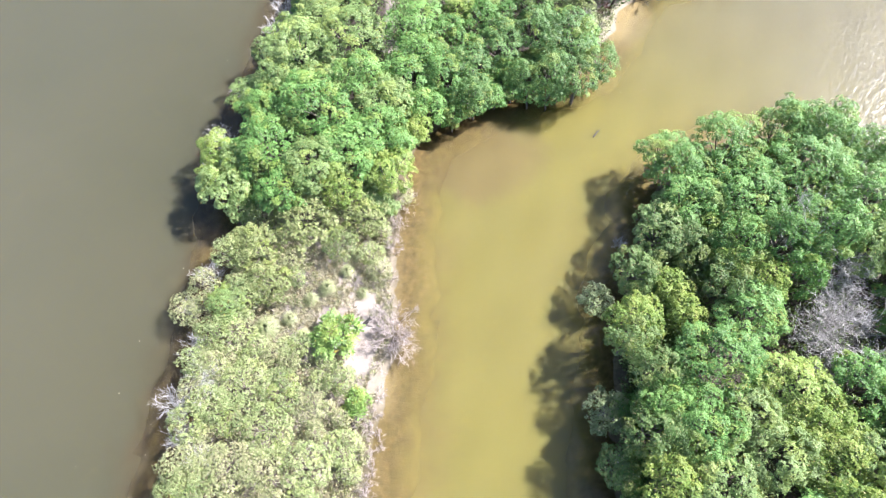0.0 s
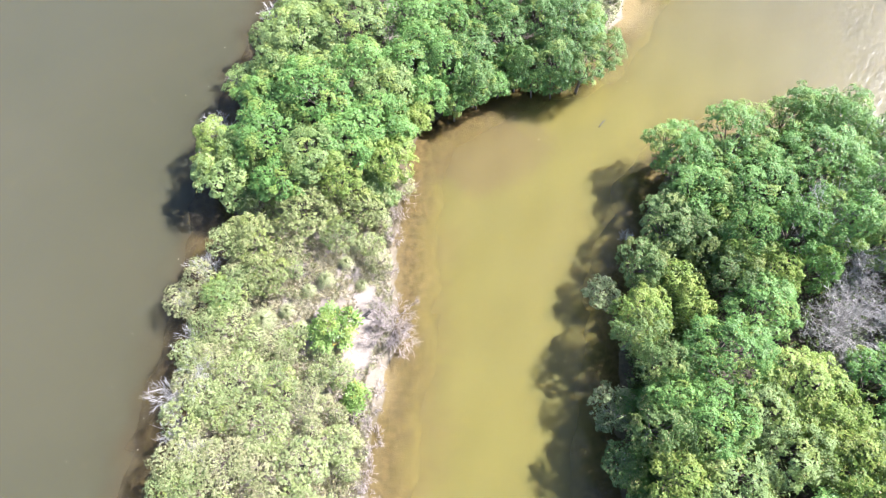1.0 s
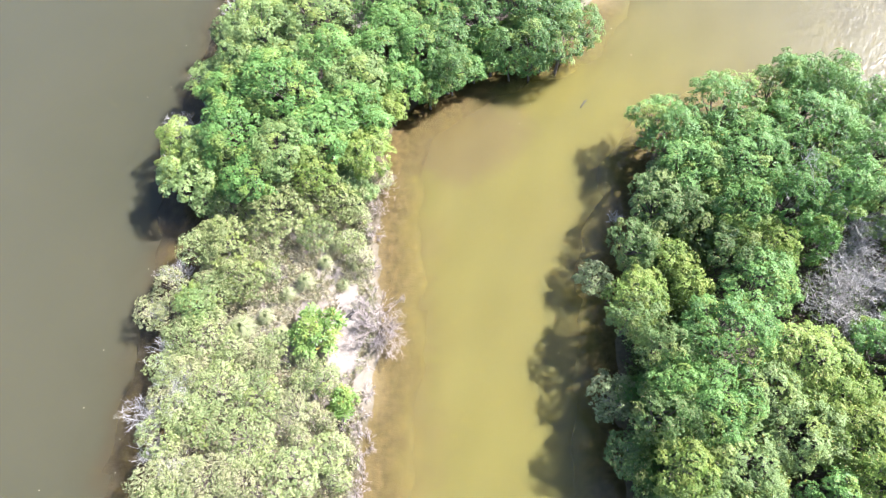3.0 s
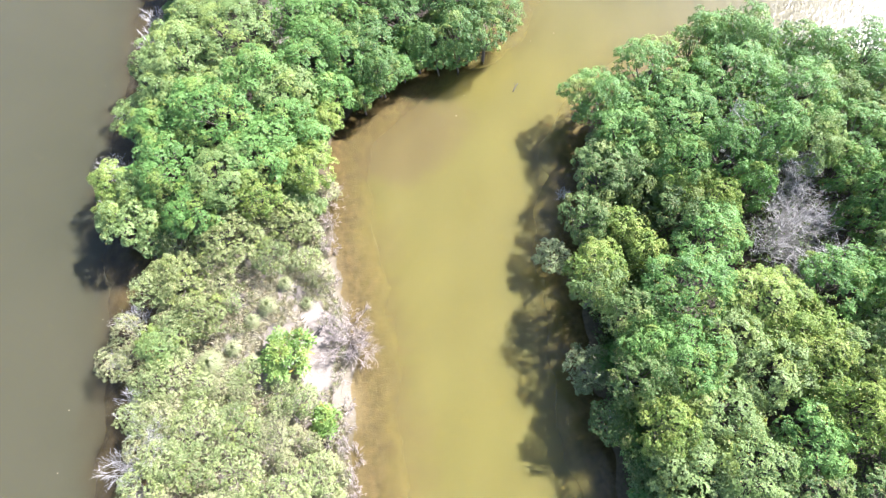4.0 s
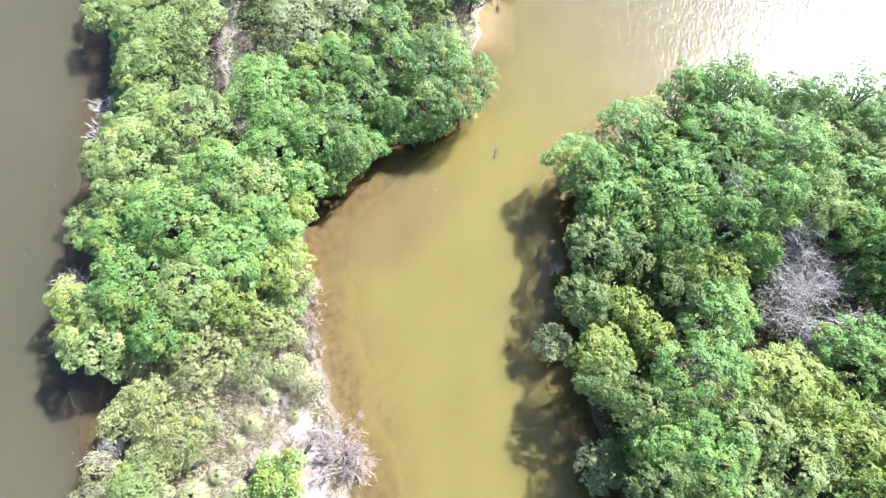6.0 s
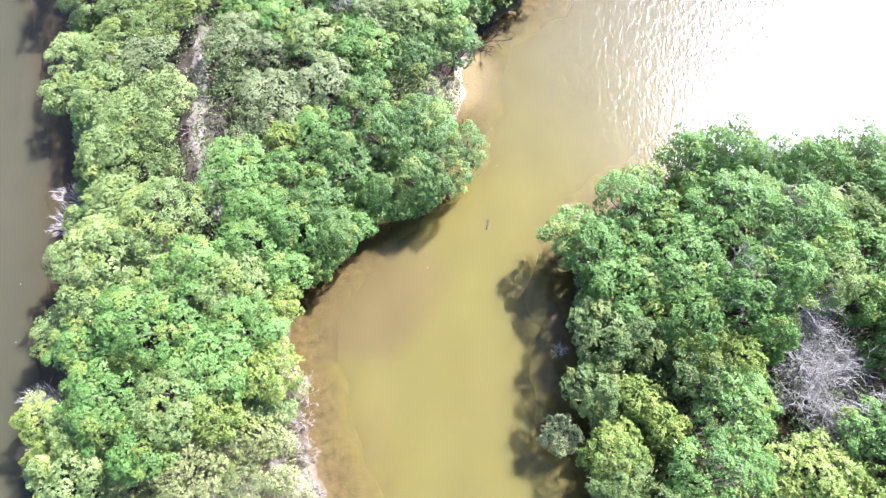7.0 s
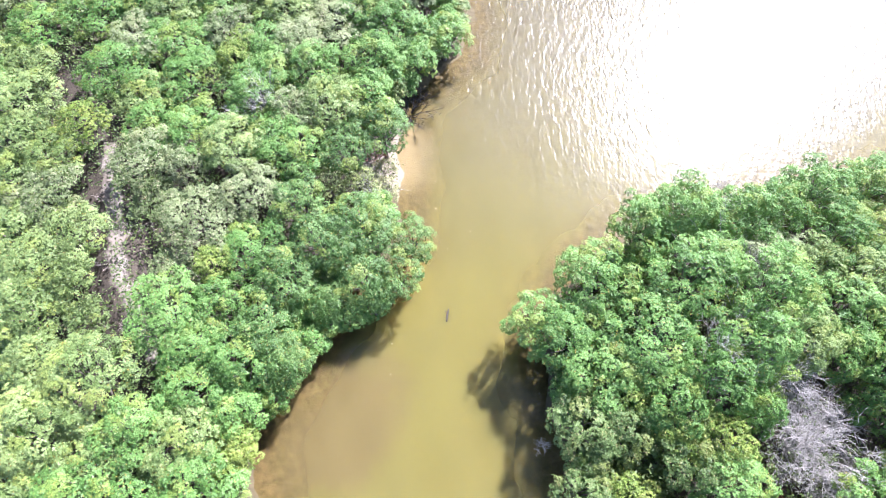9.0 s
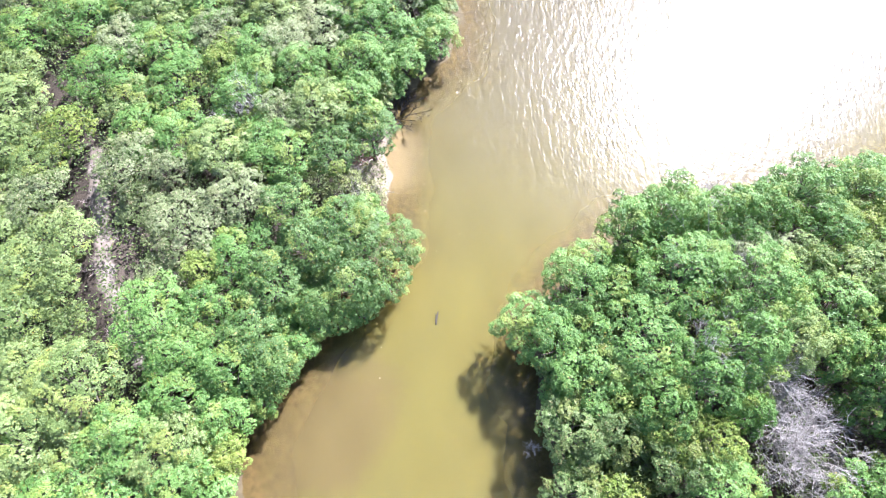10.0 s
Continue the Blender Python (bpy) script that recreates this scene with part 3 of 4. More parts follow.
NORTH_GREEN = [
    (12.4, 37.0, 5.4, 2.1), (11.7, 41.6, 6.6, 2.8), (14.7, 39.0, 5.2, 1.9), (10.2, 37.8, 5.4, 2.3), (8.8, 41.8, 6.6, 2.4),
    (8.6, 45.2, 6.8, 2.2), (5.2, 40.5, 6.2, 2.4), (2.3, 37.9, 6.2, 2.4), (2.5, 35.2, 5.4, 2.0), (0.2, 36.8, 6.6, 2.7),
    (-1.7, 34.0, 5.6, 2.1), (0.8, 33.6, 3.6, 1.2), (-2.1, 39.1, 6.6, 2.2), (0.2, 41.2, 6.6, 2.0), (26.8, 54.6, 4.8, 2.2),
    (23.2, 53.6, 5.0, 2.2), (22.3, 57.0, 7.0, 3.1), (17.2, 48.1, 6.4, 2.4), (13.9, 47.9, 6.4, 2.2), (7.2, 37.8, 4.6, 1.7),
]
NORTH_GREY = [
    (1.7, 47.7, 6.4, 3.2), (-2.0, 45.2, 3.6, 1.9), (5.8, 47.8, 6.6, 2.7), (-0.7, 51.8, 4.2, 1.9), (12.0, 52.9, 6.6, 2.2),
    (2.4, 52.8, 6.4, 1.9),
]
NORTH_YELLOW = [
    (-3.2, 31.4, 4.6, 1.8), (9.8, 59.7, 6.6, 1.7), (-3.0, 59.5, 6.4, 2.3),
    (1.2, 43.8, 6.4, 1.5),
]
TRAIL_SIDE = [
    (-7.7, 48.2, 6.2, 1.7), (-7.9, 44.6, 6.0, 1.6),
]
SPIT_GREEN = [
    (-18.7, 25.6, 5.4, 2.3), (-15.2, 29.1, 7.0, 3.1), (-17.6, 35.1, 5.0, 2.2), (-11.0, 32.6, 8.0, 3.5), (-13.1, 39.0, 7.6, 3.3),
    (-7.9, 28.4, 7.2, 2.9), (-5.3, 33.5, 7.0, 3.0), (-8.6, 40.1, 8.0, 3.3), (-10.7, 26.9, 7.0, 2.8), (-13.5, 25.1, 6.0, 2.4),
    (-17.3, 27.7, 5.6, 2.2), (-7.3, 35.7, 7.8, 2.6), (-15.0, 35.8, 6.6, 2.5),
]
SPIT_YELLOW = [
    (-4.6, 27.0, 5.6, 2.2), (-2.5, 32.0, 4.8, 1.7), (-11.6, 22.7, 4.6, 2.8), (-7.0, 23.8, 4.0, 2.1), (-8.8, 25.3, 5.6, 1.9),
]
SPIT_PALE = [
    (-15.7, 20.4, 4.4, 2.7), (-18.2, 20.7, 3.6, 1.7), (-17.9, 13.3, 3.6, 2.2), (-14.5, 17.2, 3.6, 2.1), (-20.8, 15.0, 2.8, 1.7),
    (-15.3, 8.9, 3.4, 2.3), (-9.9, 7.4, 2.6, 1.9), (-13.2, 5.6, 3.4, 2.3), (-17.6, 6.8, 3.4, 2.1), (-15.8, 2.8, 3.4, 2.4),
    (-10.0, 2.8, 3.0, 2.2), (-19.3, 3.9, 3.2, 2.2), (-7.7, 4.5, 2.4, 1.6), (-19.3, 1.6, 3.2, 1.9), (-13.3, 2.8, 3.2, 1.8),
    (-19.6, 10.3, 3.0, 1.9), (-4.2, 25.8, 2.4, 1.7),
]
SPIT_EDGE = [
    (-20.2, 6.0, 3.2, 1.8), (-20.3, 2.7, 3.2, 1.9), (-20.3, 10.7, 3.0, 1.6), (-19.4, 12.9, 3.2, 1.6), (-20.6, 17.0, 3.2, 1.5),
    (-19.0, 19.8, 4.0, 1.6), (-18.7, 10.7, 3.0, 1.6), (-18.7, 7.4, 3.2, 1.7), (-20.4, 1.1, 3.2, 1.7), (-20.2, 8.5, 3.0, 1.4),
]
SPIT_LOW = [
    (-16.4, 16.1, 3.8, 1.9), (-8.8, 20.9, 3.2, 1.7), (-12.5, 8.6, 3.0, 1.7),
]
for kind, rows in (("green", EAST_GREEN), ("green", EAST_CAPE), ("light", EAST_LIGHT), ("olive", EAST_OLIVE), ("yellow", EAST_YELLOW), ("grey", EAST_GREY), ("green", NORTH_GREEN), ("grey", NORTH_GREY),
                   ("yellow", NORTH_YELLOW), ("light", TRAIL_SIDE), ("light", SPIT_GREEN), ("yellow", SPIT_YELLOW), ("pale", SPIT_PALE), ("pale", SPIT_EDGE), ("moss", SPIT_LOW)):
    for k, (x, y, height, radius) in enumerate(rows):
        pick = ("pale", "straw", "pale", "moss", "straw")[k % 5] if kind == "pale" else kind
        if rows is SPIT_GREEN and y < 36 and k % 2:
            pick = "green"
        if rows is SPIT_YELLOW and y < 25 or rows is SPIT_PALE and y > 17 and x < -12:
            pick = "khaki"
        if rows is NORTH_GREEN and x > 2 and y < 50:
            pick = "deep"
        if rows in (SPIT_EDGE, SPIT_PALE) and x < -17:
            x += 1.1
        plant(pick, x, y, height * (1.25 if rows is SPIT_EDGE else 1.0), radius * (0.88 if kind == "pale" else 1.0))
for x, y, height, radius in LAGOON_TREES:
    plant("light" if y > 35 else "yellow", x, y, height, radius)
plant("bright", -8.5, 13.0, 3.2, 1.9)
plant("light", -17.4, 15.4, 3.8, 1.7)
plant("straw", -21.2, 15.3, 2.6, 1.3)
plant("bright", -6.7, 7.9, 1.5, 0.9)
plant("pale", 13.4, 45.4, 4.6, 1.9)
plant("pale", 11.5, 46.5, 4.6, 1.4)
plant("straw", 15.1, 44.4, 3.2, 1.3)
plant("straw", 16.2, 46.3, 2.4, 1.0)
plant("green", 25.2, 55.4, 4.6, 1.9)
for x, y, height, radius in LOBE_SKIRT:
    plant("edge", x, y, height, radius)

DEAD_SPOTS = [(14.0, 45.9, 1.3), (17.0, 47.6, 1.6), (-3.8, 13.2, 2.6), (30.1, 12.5, 3.3), (29.8, 9.8, 1.6), (31.8, 15.4, 1.4), (27.0, 11.0, 1.0)]


def fill(count, x0, x1, y0, y1, poly, choose, spacing=0.56, edge=0.6):
    """Plants what stands between the trees above, wherever there is room."""
    for _ in range(count):
        x, y = plant_random.uniform(x0, x1), plant_random.uniform(y0, y1)
        if x > 41 + 1.03 * max(y - 6, 0) or y > 86 - 0.59 * (x + 5.5):
            continue
        d = float(inland(np.array(x), np.array(y), poly))
        pick = choose(x, y, d)
        if pick is None:
            continue
        kind, height, radius = pick
        if d < radius * edge or any((x - a) ** 2 + (y - b) ** 2 < (spacing * (radius + q)) ** 2 for a, b, q in placed):
            continue
        if any((x - a) ** 2 + (y - b) ** 2 < (0.8 * radius + q) ** 2 for a, b, q in DEAD_SPOTS):
            continue
        if 44 < y < 50.5 and -5.0 < x < -1.2:
            continue
        if float(line_distance(np.array(x), np.array(y), TRAIL)) < radius * (0.76 if y < 52 else 0.58) + 0.3:
            continue
        plant(kind, x, y, height, radius * (1.1 if kind in ("green", "light", "yellow", "grey") else 1.0))


def east_choice(x, y, d):
    r = plant_random.random()
    tall = min(6.0 + 0.3 * d, 10.5) * plant_random.uniform(0.94, 1.06)
    if y < 9:
        kind = "yellow" if r < 0.3 else "green" if r < 0.6 else "light" if r < 0.85 else "olive"
    else:
        kind = "green" if r < 0.6 else "light" if r < 0.85 else "yellow" if r < 0.94 else "grey"
    return kind, tall, plant_random.uniform(2.1, 3.2)


def north_choice(x, y, d):
    r = plant_random.random()
    if y < 24:
        if (x + 6.4) ** 2 / 3.0 + (y - 12.5) ** 2 / 20.0 < 1 or d < 0.5:
            return None
        if ((x + 8.0) / 2.8) ** 2 + ((y - 17.6) / 2.7) ** 2 < 1 or ((x + 12.8) / 3.2) ** 2 + ((y - 13.8) / 1.5) ** 2 < 1:
            return None
        open_sand = min(1.0, 1.9 * math.exp(-((x + 9.2) / 3.7) ** 2 - ((y - 16.0) / 5.6) ** 2))
        if r < 0.97 * open_sand:
            return None
        small = plant_random.uniform(0.0, 1.0) * (1 - 0.8 * open_sand)
        r = plant_random.random()
        return ("pale" if r < 0.40 else "straw" if r < 0.66 else "moss"), 1.2 + 2.0 * small + 0.9, 0.65 + 1.2 * small
    if x < -4:
        kind = "light" if r < (0.84 if y > 38 else 0.55) else "green" if r < 0.9 else "grey"
    else:
        kind = "green" if r < 0.6 else "light" if r < 0.88 else "grey"
    return kind, plant_random.uniform(6.0, 7.2) - 0.5 * math.exp(-(float(line_distance(np.array(x), np.array(y), TRAIL)) / 5) ** 2), plant_random.uniform(2.2, 3.1)


def fringe_choice(x, y, d):
    """Low growth along the water's edge."""
    if d > 1.8 or (y < 24 and x < 0) or math.hypot(x - 18.0, y - 47.8) < 1.9:
        return None
    low = 0.65 if x > 10 and y < 26 else 1.0
    return ("edge" if plant_random.random() < 0.6 else "edge_olive"), low * plant_random.uniform(2.4, 3.8), plant_random.uniform(1.1, 1.5)


fill(2000, 30, 56, -2, 32, EAST_LAND, east_choice, 0.54)
fill(3000, 11, 52, -9, 32, EAST_LAND, east_choice, 0.61)
fill(2500, -22, -3, -4, 24, WEST_LAND, north_choice, 0.70)
fill(6000, -22, 38, 24, 86, WEST_LAND, north_choice, 0.53)
fill(5000, 11, 50, -5, 33, EAST_LAND, fringe_choice, 0.42, 0.1)
fill(6000, -20, 34, 24, 66, WEST_LAND, fringe_choice, 0.33, 0.05)


def leaf_litter_growth(name, spots, material, label, category, leaf, tuft):
    """One sheet of undergrowth: tufts of leaves at the spots (x, y, z, size)."""
    nr = np.random.default_rng(77)
    s = np.repeat(np.asarray(spots), tuft, axis=0)
    m = len(s)
    d = nr.normal(size=(m, 3))
    d /= np.linalg.norm(d, axis=1)[:, None]
    d[:, 2] = np.abs(d[:, 2])
    p = s[:, :3] + d * s[:, 3:] * nr.uniform(0.6, 1.0, (m, 1))
    way = d + nr.normal(0, 0.6, (m, 3))
    way /= np.linalg.norm(way, axis=1)[:, None]
    side = np.cross(way, d + nr.normal(0, 0.3, (m, 3)))
    side /= np.linalg.norm(side, axis=1)[:, None] + 1e-9
    ll = leaf * nr.uniform(0.6, 1.3, (m, 1))
    verts = np.stack([p, p + way * ll + side * ll * 0.33, p + way * ll - side * ll * 0.33], 1).reshape(-1, 3)
    me = bpy.data.meshes.new(name)
    me.vertices.add(len(verts))
    me.vertices.foreach_set("co", verts.ravel())
    me.loops.add(len(verts))
    me.loops.foreach_set("vertex_index", np.arange(len(verts)))
    me.polygons.add(m)
    me.polygons.foreach_set("loop_start", np.arange(0, len(verts), 3))
    me.update(calc_edges=True)
    me.attributes.new("tone", "FLOAT", "POINT").data.foreach_set("value", np.repeat(nr.random(len(spots)), tuft * 3))
    me.materials.append(material)
    return tagged(new(name, me), label, category, kind="stuff")


def scatter(count, x0, x1, y0, y1, keep, seed):
    nr = np.random.default_rng(seed)
    x, y = nr.uniform(x0, x1, count), nr.uniform(y0, y1, count)
    ok = keep(x, y)
    return x[ok], y[ok], nr


def woods(x, y):
    d = shore(x, y)
    spit = (x < 0) & (y < 24)
    return (d > 0.1) & (x < 41 + 1.03 * np.maximum(y - 6, 0)) & (y < 86 - 0.59 * (x + 5.5)) & ~spit & (line_distance(x, y, TRAIL) > 0.55)


# undergrowth whose dark leaf colour carries the shade beneath the crowns
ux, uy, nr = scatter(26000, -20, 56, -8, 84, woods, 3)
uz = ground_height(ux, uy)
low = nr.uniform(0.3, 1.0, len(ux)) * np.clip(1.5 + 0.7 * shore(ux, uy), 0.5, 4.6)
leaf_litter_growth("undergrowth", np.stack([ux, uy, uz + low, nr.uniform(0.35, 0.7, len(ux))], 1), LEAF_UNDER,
                   "green mangrove undergrowth beneath the crowns, with shade put into its dark leaf colour", "undergrowth", 0.19, 15)


def shore_woods(x, y):
    d = inland(x, y, EAST_LAND)
    return (d > 0.2) & (d < 5.0) & (x < 30)


# large leaves added under the edge crowns to block sun leaking onto the water
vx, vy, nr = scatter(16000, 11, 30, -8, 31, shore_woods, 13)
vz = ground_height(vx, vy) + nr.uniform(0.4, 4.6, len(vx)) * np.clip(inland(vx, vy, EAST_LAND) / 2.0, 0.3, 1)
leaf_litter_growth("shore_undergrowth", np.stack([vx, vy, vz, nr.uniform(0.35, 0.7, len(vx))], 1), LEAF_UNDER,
                   "leafy filler added along the channel's shore to close its shadow, coloured dark as shade", "undergrowth", 0.26, 11)


# ---------------------------------------------------------------- dry grass on the spit
def grass_mesh(name, spots, material, label):
    """Tufts of thin blades; spots of x, y, z, height."""
    nr = np.random.default_rng(31)
    s = np.repeat(np.asarray(spots), 11, axis=0)
    m = len(s)
    a = nr.uniform(0, 6.283, m)
    foot = s[:, :3] + np.stack([np.cos(a), np.sin(a), 0 * a], 1) * nr.uniform(0, 0.14, (m, 1))
    lean = nr.uniform(0.2, 1.3, (m, 1))
    way = np.stack([np.cos(a), np.sin(a), 0 * a], 1) * lean + np.array([0, 0, 1.0])
    way /= np.linalg.norm(way, axis=1)[:, None]
    side = np.stack([-np.sin(a), np.cos(a), 0 * a], 1) * 0.02
    tip = foot + way * s[:, 3:] * nr.uniform(0.6, 1.2, (m, 1))
    verts = np.stack([foot - side, foot + side, tip], 1).reshape(-1, 3)
    me = bpy.data.meshes.new(name)
    me.vertices.add(len(verts))
    me.vertices.foreach_set("co", verts.ravel())
    me.loops.add(len(verts))
    me.loops.foreach_set("vertex_index", np.arange(len(verts)))
    me.polygons.add(m)
    me.polygons.foreach_set("loop_start", np.arange(0, len(verts), 3))
    me.update(calc_edges=True)
    me.attributes.new("tone", "FLOAT", "POINT").data.foreach_set("value", np.repeat(nr.random(len(spots)), 33))
    me.materials.append(material)
    return tagged(new(name, me), label, "grass", kind="stuff")


def meadow(x, y):
    d = inland(x, y, WEST_LAND)
    clump = wobble(x, y, 3.1, 8.0) + 0.6 * wobble(x, y, 1.2, 3.0)
    bare = np.exp(-(((x + 6.6) / 1.3) ** 2 + ((y - 12.5) / 3.6) ** 2)) + np.exp(-(((x + 9.6) / 0.9) ** 2 + ((y - 14.2) / 1.2) ** 2))
    return (d > -0.1) & (clump - 1.6 * bare > -0.45)


gx, gy, nr = scatter(16000, -19, -3.5, -3, 25.5, meadow, 9)
grass_mesh("dry_grass", np.stack([gx, gy, ground_height(gx, gy), nr.uniform(0.25, 0.6, len(gx))], 1), DRY_GRASS, "dry straw-coloured grass tufts on the sandy spit")
kx, ky, nr = scatter(1500, -14, -3.5, -3, 25, lambda x, y: meadow(x, y) & (wobble(x, y, 4.3, 12.0) > 0.25), 19)
grass_mesh("green_grass", np.stack([kx, ky, ground_height(kx, ky), nr.uniform(0.3, 0.7, len(kx))], 1), LEAF_STRAW, "pale green grass tufts on the sandy spit")


def brush(x, y):
    d = inland(x, y, WEST_LAND)
    bare = np.exp(-(((x + 6.4) / 1.3) ** 2 + ((y - 12.3) / 3.8) ** 2)) + 0.8 * np.exp(-(((x + 8.4) / 2.6) ** 2 + ((y - 17.2) / 3.6) ** 2)) + 0.9 * np.exp(-(((x + 12.8) / 3.0) ** 2 + ((y - 13.8) / 1.6) ** 2))
    return (d > -0.1) & (wobble(x, y, 2.3, 21.0) + 0.7 * wobble(x, y, 1.0, 5.0) - 2.0 * bare > -0.1)


bx, by, nr = scatter(2600, -20, -4.5, -4, 25, brush, 41)
leaf_litter_growth("low_brush", np.stack([bx, by, ground_height(bx, by) + nr.uniform(0.0, 0.7, len(bx)), nr.uniform(0.2, 0.45, len(bx))], 1), LEAF_STRAW,
                   "low pale tangled brush between the shrubs of the spit", "brush", 0.15, 24)
sx, sy, nr = scatter(1500, -20, -4.5, -4, 25, brush, 43)
stick_v, stick_f, stick_random = [], [], random.Random(8)
for x, y in zip(sx.tolist(), sy.tolist()):
    z = float(ground_height(np.array(x), np.array(y)))
    a = Vector((x, y, z - 0.05))
    for _ in range(3):
        tip = a + Vector((stick_random.uniform(-0.7, 0.7), stick_random.uniform(-0.7, 0.7), stick_random.uniform(0.2, 1.1)))
        tube(stick_v, stick_f, bent(stick_random, a, tip, 0.12, 2), [0.016, 0.013, 0.007], 3)
tagged(new("dry_sticks", mesh_from("dry_sticks", stick_v, stick_f, TWIGS)), "dry grey-brown sticks among the brush of the spit", "sticks", kind="stuff")


def grass_tussock(x, y, radius, height, blades, seed, label):
    """A clump of long arching blades that spring from one foot."""
    rng = random.Random(seed)
    v, f = [], []
    for _ in range(blades):
        a, lean, long = rng.uniform(0, 6.283), rng.uniform(0.15, 1.0), rng.uniform(0.7, 1.15)
        way, side = Vector((math.cos(a), math.sin(a), 0)), Vector((-math.sin(a), math.cos(a), 0)) * rng.uniform(0.006, 0.011)
        foot = way * rng.uniform(0, 0.15)
        mid = foot + way * lean * radius * 0.5 * long + Vector((0, 0, height * (1.1 - 0.5 * lean) * long))
        tip = foot + way * lean * radius * long + side * rng.uniform(-12, 12) + Vector((0, 0, height * (1.2 - 1.05 * lean) * long))
        q = len(v)
        v += [foot - side, foot + side, mid + side, mid - side, tip]
        f += [(q, q + 1, q + 2, q + 3), (q + 3, q + 2, q + 4)]
    me = mesh_from("grass_tussock", v, f, LEAF_BLADE)
    me.attributes.new("tone", "FLOAT", "POINT").data.foreach_set("value", np.repeat(np.random.default_rng(seed).random(blades), 5))
    ob = tagged(new("grass_tussock", me), label, "grass", group="grass tussocks")
    ob.location = (x, y, float(ground_height(np.array(x), np.array(y))) - 0.02)


for k, (x, y, radius, height) in enumerate([(-14.4, 13.7, 1.5, 1.1), (-12.6, 14.5, 0.9, 0.8), (-9.7, 17.2, 1.0, 0.9), (-8.2, 18.8, 0.8, 0.7), (-11.0, 16.3, 0.8, 0.7), (-6.8, 17.0, 0.7, 0.6),
                                            (-11.3, 13.2, 0.7, 0.6), (-7.4, 20.4, 0.8, 0.7)]):
    grass_tussock(x, y, radius, height, int(900 * radius), 300 + k, "pale green grass tussock with long arching blades on sand")


# ---------------------------------------------------------------- dead wood
def branching(verts, faces, rng, start, way, length, thick, level, spread, sides=4):
    """A crooked branch, and the lesser ones that spring from it."""
    if level == 0:
        tube(verts, faces, [start, start + way * length], [thick, thick * 0.5], 3)
        return
    points = bent(rng, start, start + way * length, 0.22, 2)
    tube(verts, faces, points, [thick, thick * 0.85, thick * 0.6], sides)
    for k in range(rng.randint(3, 5)):
        u = rng.uniform(0.3, 1.0)
        root = points[1].lerp(points[2], 2 * u - 1) if u > 0.5 else points[0].lerp(points[1], 2 * u)
        turn = Vector((rng.uniform(-1, 1), rng.uniform(-1, 1), rng.uniform(-0.5, 0.8))) * spread
        branching(verts, faces, rng, root, (way + turn).normalized(), length * rng.uniform(0.42, 0.72), thick * 0.68, level - 1, spread, 3)


def dead_bush(seed, x, y, radius, height, stems, material, label, level=3, thick=0.05, name="dead_bush", spread=0.85):
    rng = random.Random(seed)
    foot = float(ground_height(np.array(x), np.array(y)))
    bush = tagged(new(name), label, "dead tree")
    bush.location = (x, y, foot)
    for k in range(stems):
        a = k * 2.4 + rng.uniform(-0.3, 0.3)
        out = rng.uniform(0.35, 1.0) * radius
        aim = Vector((out * math.cos(a), out * math.sin(a), height * rng.uniform(0.7, 1.05)))
        v, f = [], []
        branching(v, f, rng, Vector((0.1 * math.cos(a), 0.1 * math.sin(a), -0.1)), aim.normalized(), aim.length * 0.5, thick, level, spread)
        link_mesh("branch", mesh_from("branch", v, f, material), bush)
    return bush


dead_bush(1, -4.1, 13.5, 3.5, 2.2, 20, TWIGS, "bare grey-brown dead bush leaning over the bank", 4, 0.027)
dead_bush(2, 30.0, 13.0, 3.6, 7.2, 19, DEADWOOD, "bleached leafless dead tree among green mangroves", 4, 0.036, "dead_tree", 1.2)
dead_bush(3, 29.6, 9.9, 2.2, 4.2, 10, DEADWOOD, "bleached leafless dead tree among green mangroves", 4, 0.026, "dead_tree", 1.25)
dead_bush(5, 31.2, 16.4, 1.9, 7.2, 10, DEADWOOD, "bleached leafless dead tree among green mangroves", 4, 0.026, "dead_tree", 1.25)
for k, (x, y, radius, height) in enumerate([(27.9, 20.2, 1.5, 10.4), (33.1, 26.1, 1.4, 9.4), (35.9, 30.0, 1.2, 8.0), (9.5, 54.5, 1.4, 7.4)]):
    dead_bush(90 + k, x, y, radius, height, 6, DEADWOOD, "thin leafless grey branches standing out of the mangroves", 4, 0.024, "dead_tree", 0.8)
for k, (x, y) in enumerate([(-2.2, 50.6), (-5.9, 43.4), (-4.6, 46.0), (-5.9, 49.0), (-3.6, 50.8), (-4.2, 54.2), (-2.4, 57.0)]):
    dead_bush(80 + k, x, y, 1.1, 0.9, 6, TWIGS, "dry brown twigs beside a narrow bare trail", 3, 0.016, spread=1.1)
dead_bush(72, 16.4, 48.3, 1.3, 1.4, 8, REDTWIGS, "dark red-brown dead shrub above a small beach", 3, 0.024)
dead_bush(4, 26.6, 11.2, 1.0, 2.6, 6, REDTWIGS, "rust-red dead shrub under the mangroves", 3, 0.03)
WHITE_SHRUBS = [(-20.4, 7.5, 1.9, 3.0), (-18.7, 9.5, 2.0, 4.8), (-19.6, 5.2, 1.5, 3.6), (-18.2, 3.8, 1.2, 3.9), (-19.6, 18.2, 1.1, 3.2), (-20.9, 15.5, 0.9, 2.8),
                (-19.6, 12.0, 1.0, 3.2), (-20.2, 31.2, 1.5, 4.4), (-20.0, 27.8, 1.2, 4.2), (-18.6, 36.2, 0.9, 3.6), (-16.2, 47.2, 1.5, 3.2), (-17.2, 45.2, 1.4, 2.8)]
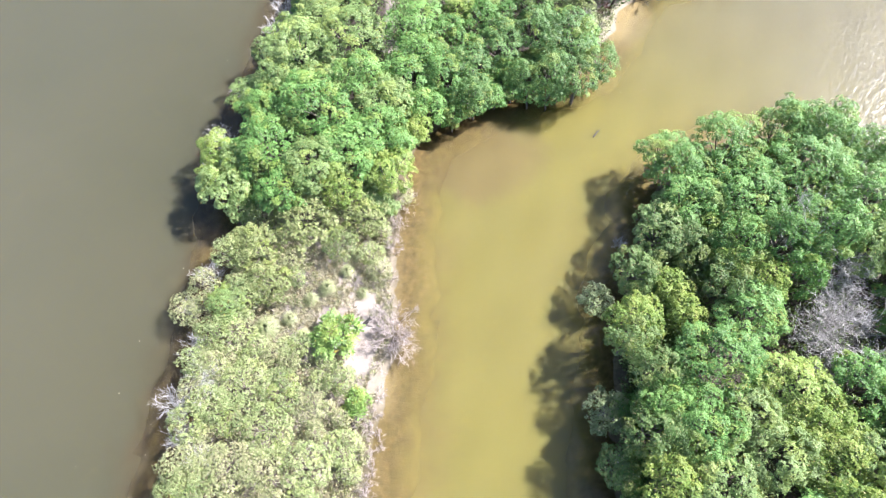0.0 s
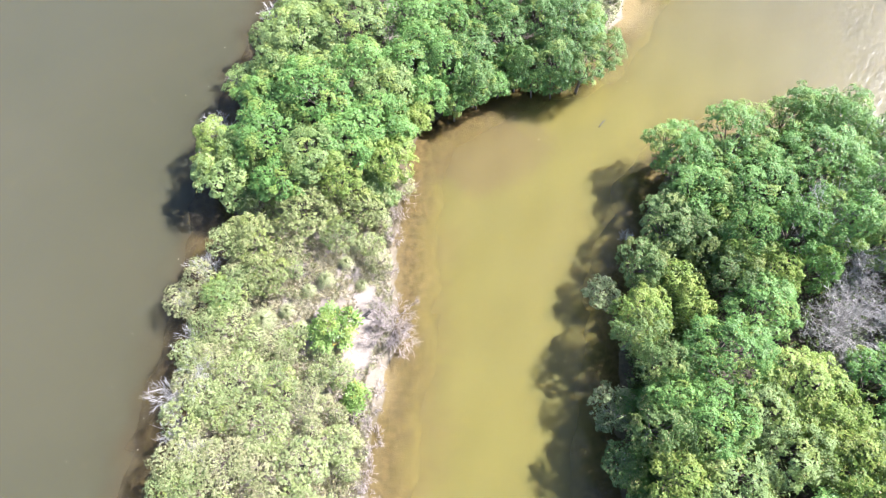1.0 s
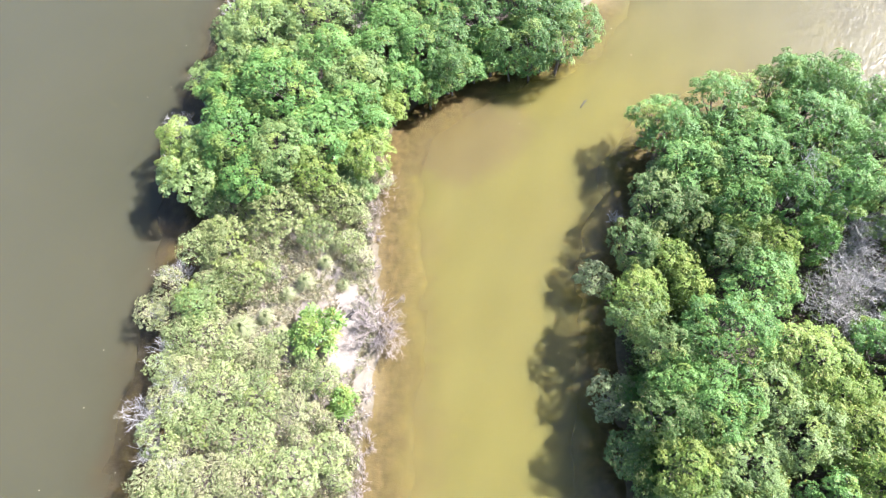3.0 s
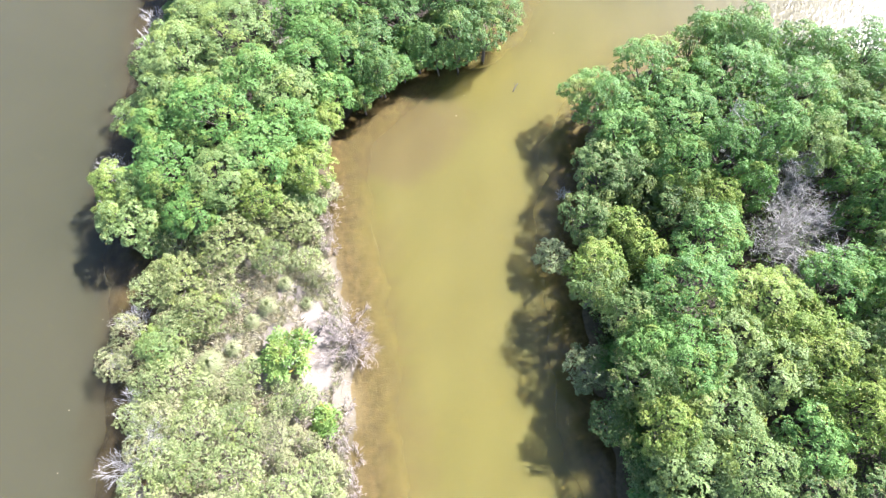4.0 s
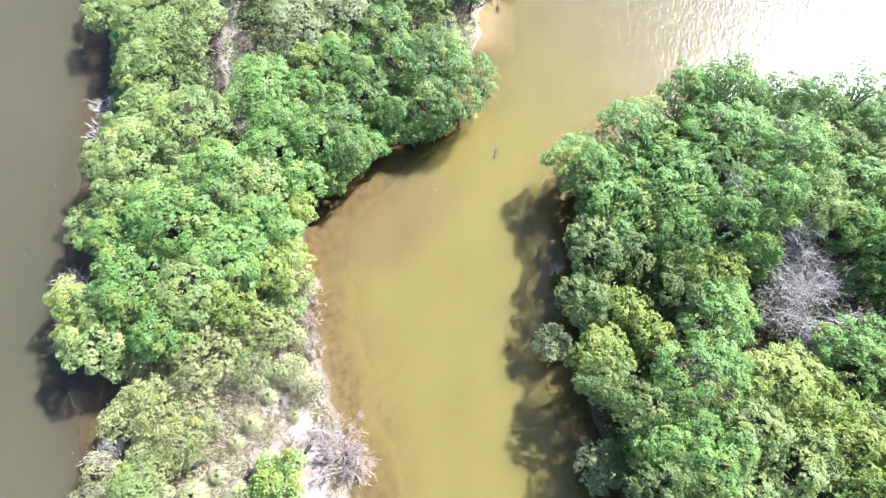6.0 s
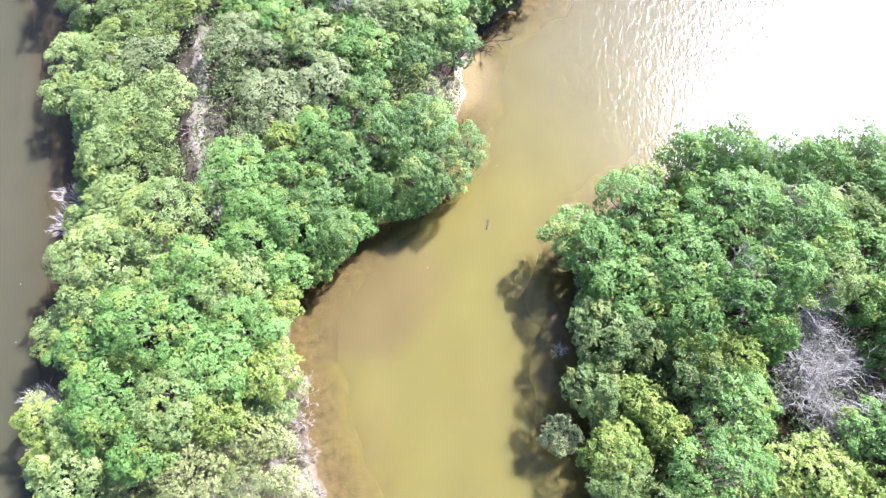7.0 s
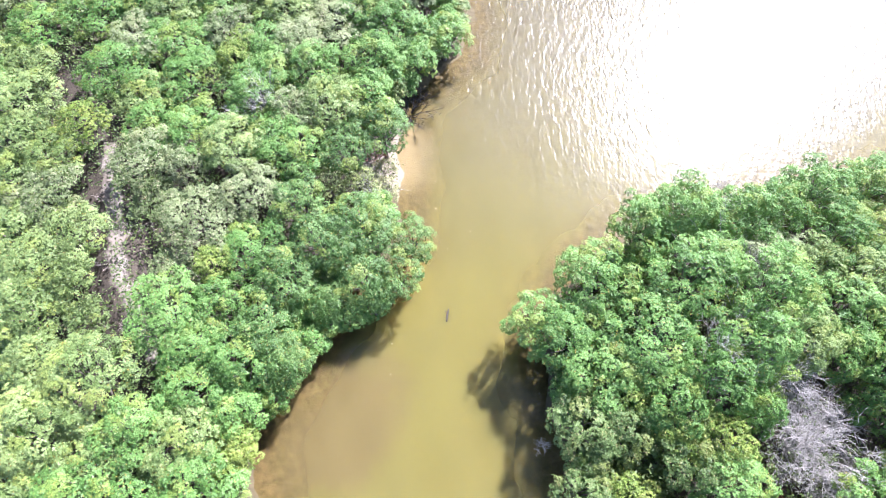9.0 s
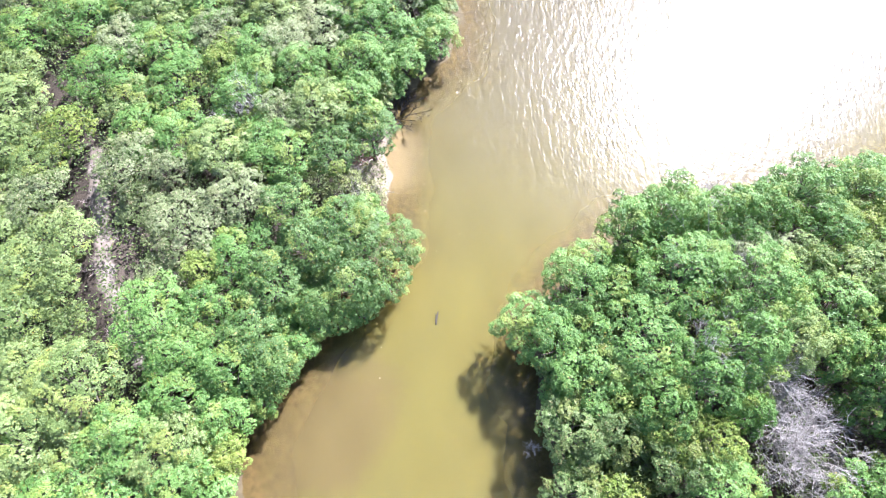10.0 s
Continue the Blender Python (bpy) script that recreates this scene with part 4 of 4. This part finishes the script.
for k, (x, y, radius, height) in enumerate(WHITE_SHRUBS):
    dead_bush(20 + k, x, y, radius, height, 13, DEADWOOD, "bleached bare dead shrub at the lagoon's edge", 3, 0.018)
BANK_TWIGS = [(-5.6, 7.0, 1.5, 0.7), (-5.3, 5.0, 1.6, 0.6), (-5.5, 2.8, 1.7, 0.7), (-5.4, 0.8, 1.5, 0.6), (-5.0, 8.6, 1.0, 0.6), (-4.5, 18.6, 1.0, 0.7), (-4.4, 21.6, 1.5, 1.0),
              (-4.0, 23.6, 1.2, 1.4), (-3.3, 25.6, 1.7, 1.8), (-5.6, -1.2, 1.5, 0.7), (-5.9, 4.0, 1.5, 0.9), (-6.0, 1.8, 1.5, 0.9), (-6.0, -0.4, 1.4, 0.9)]
for k, (x, y, radius, height) in enumerate(BANK_TWIGS):
    dead_bush(40 + k, x, y, radius, height, 8, TWIGS, "dry brown twigs hanging over the channel bank", 3, 0.019, spread=1.1)
for k, (x, y, radius, height) in enumerate([(13.4, 6.8, 1.5, 3.0), (13.6, 3.4, 1.2, 2.6), (15.4, 21.6, 0.7, 2.2)]):
    dead_bush(60 + k, x, y, radius, height, 6, DEADWOOD, "thin grey bare branches at the mangroves' edge", 2, 0.02)
dead_bush(71, 14.2, 44.8, 1.8, 4.8, 9, DEADWOOD, "pale bare branches beside a small beach", 3, 0.026)
dead_bush(70, 21.0, 50.9, 3.8, 1.2, 13, DARKWOOD, "dark fallen branches lying in the shallow water", 3, 0.042, "snag")


# ---------------------------------------------------------------- small things
def log(x, y, z, length, thick, turn, label, seed):
    rng = random.Random(seed)
    v, f = [], []
    a = Vector((-length / 2, 0, 0))
    tube(v, f, bent(rng, a, -a, 0.05, 5), [thick * q for q in (0.8, 1.0, 1.05, 0.95, 0.85, 0.6)], 8)
    f.append(tuple(range(7, -1, -1)))
    tube(v, f, bent(rng, Vector((length * 0.1, 0, 0)), Vector((length * 0.3, length * 0.25, thick * 1.2)), 0.05, 2), [thick * 0.4, thick * 0.3, thick * 0.15], 5)
    ob = tagged(new("log", mesh_from("log", v, f, DARKWOOD, True)), label, "log")
    ob.location, ob.rotation_euler = (x, y, z), (0, 0, radians(turn))


log(-6.2, 14.6, float(ground_height(np.array(-6.2), np.array(14.6))) + 0.12, 1.3, 0.14, 38, "short dark log lying on the pale sand", 1)
log(14.6, 33.4, -0.05, 1.1, 0.1, 50, "dark waterlogged log floating at the surface", 2)


def floating_leaf(x, y, size, turn):
    v = [Vector((size * math.cos(a) * (1.0 if k % 2 else 0.8), size * 0.55 * math.sin(a), 0.012 if k % 3 else 0.03)) for k, a in enumerate(2 * math.pi * q / 8 for q in range(8))]
    ob = tagged(new("floating_leaf", mesh_from("floating_leaf", v + [Vector((0, 0, 0.035))], [(k, (k + 1) % 8, 8) for k in range(8)], FLOTSAM)),
                "pale dead leaf floating on the water", "leaf", group="floating leaves")
    ob.location, ob.rotation_euler = (x, y, 0.0), (0, 0, turn)


drift = random.Random(12)
for x, y in [(-25.2, 12.9), (-26.0, 8.6), (-23.0, 6.2), (-28.2, 3.0), (-23.0, 3.9), (-21.9, 41.9), (-22.8, 37.2), (-24.8, 36.2), (-22.6, 14.6), (-22.6, 19.4),
             (15.6, 40.4), (18.4, 41.8), (17.4, 38.2), (19.6, 44.0), (20.8, 46.6), (19.8, 38.6), (9.8, 33.6), (8.6, 31.6)]:
    floating_leaf(x, y, drift.uniform(0.05, 0.08), drift.uniform(0, 6.28))
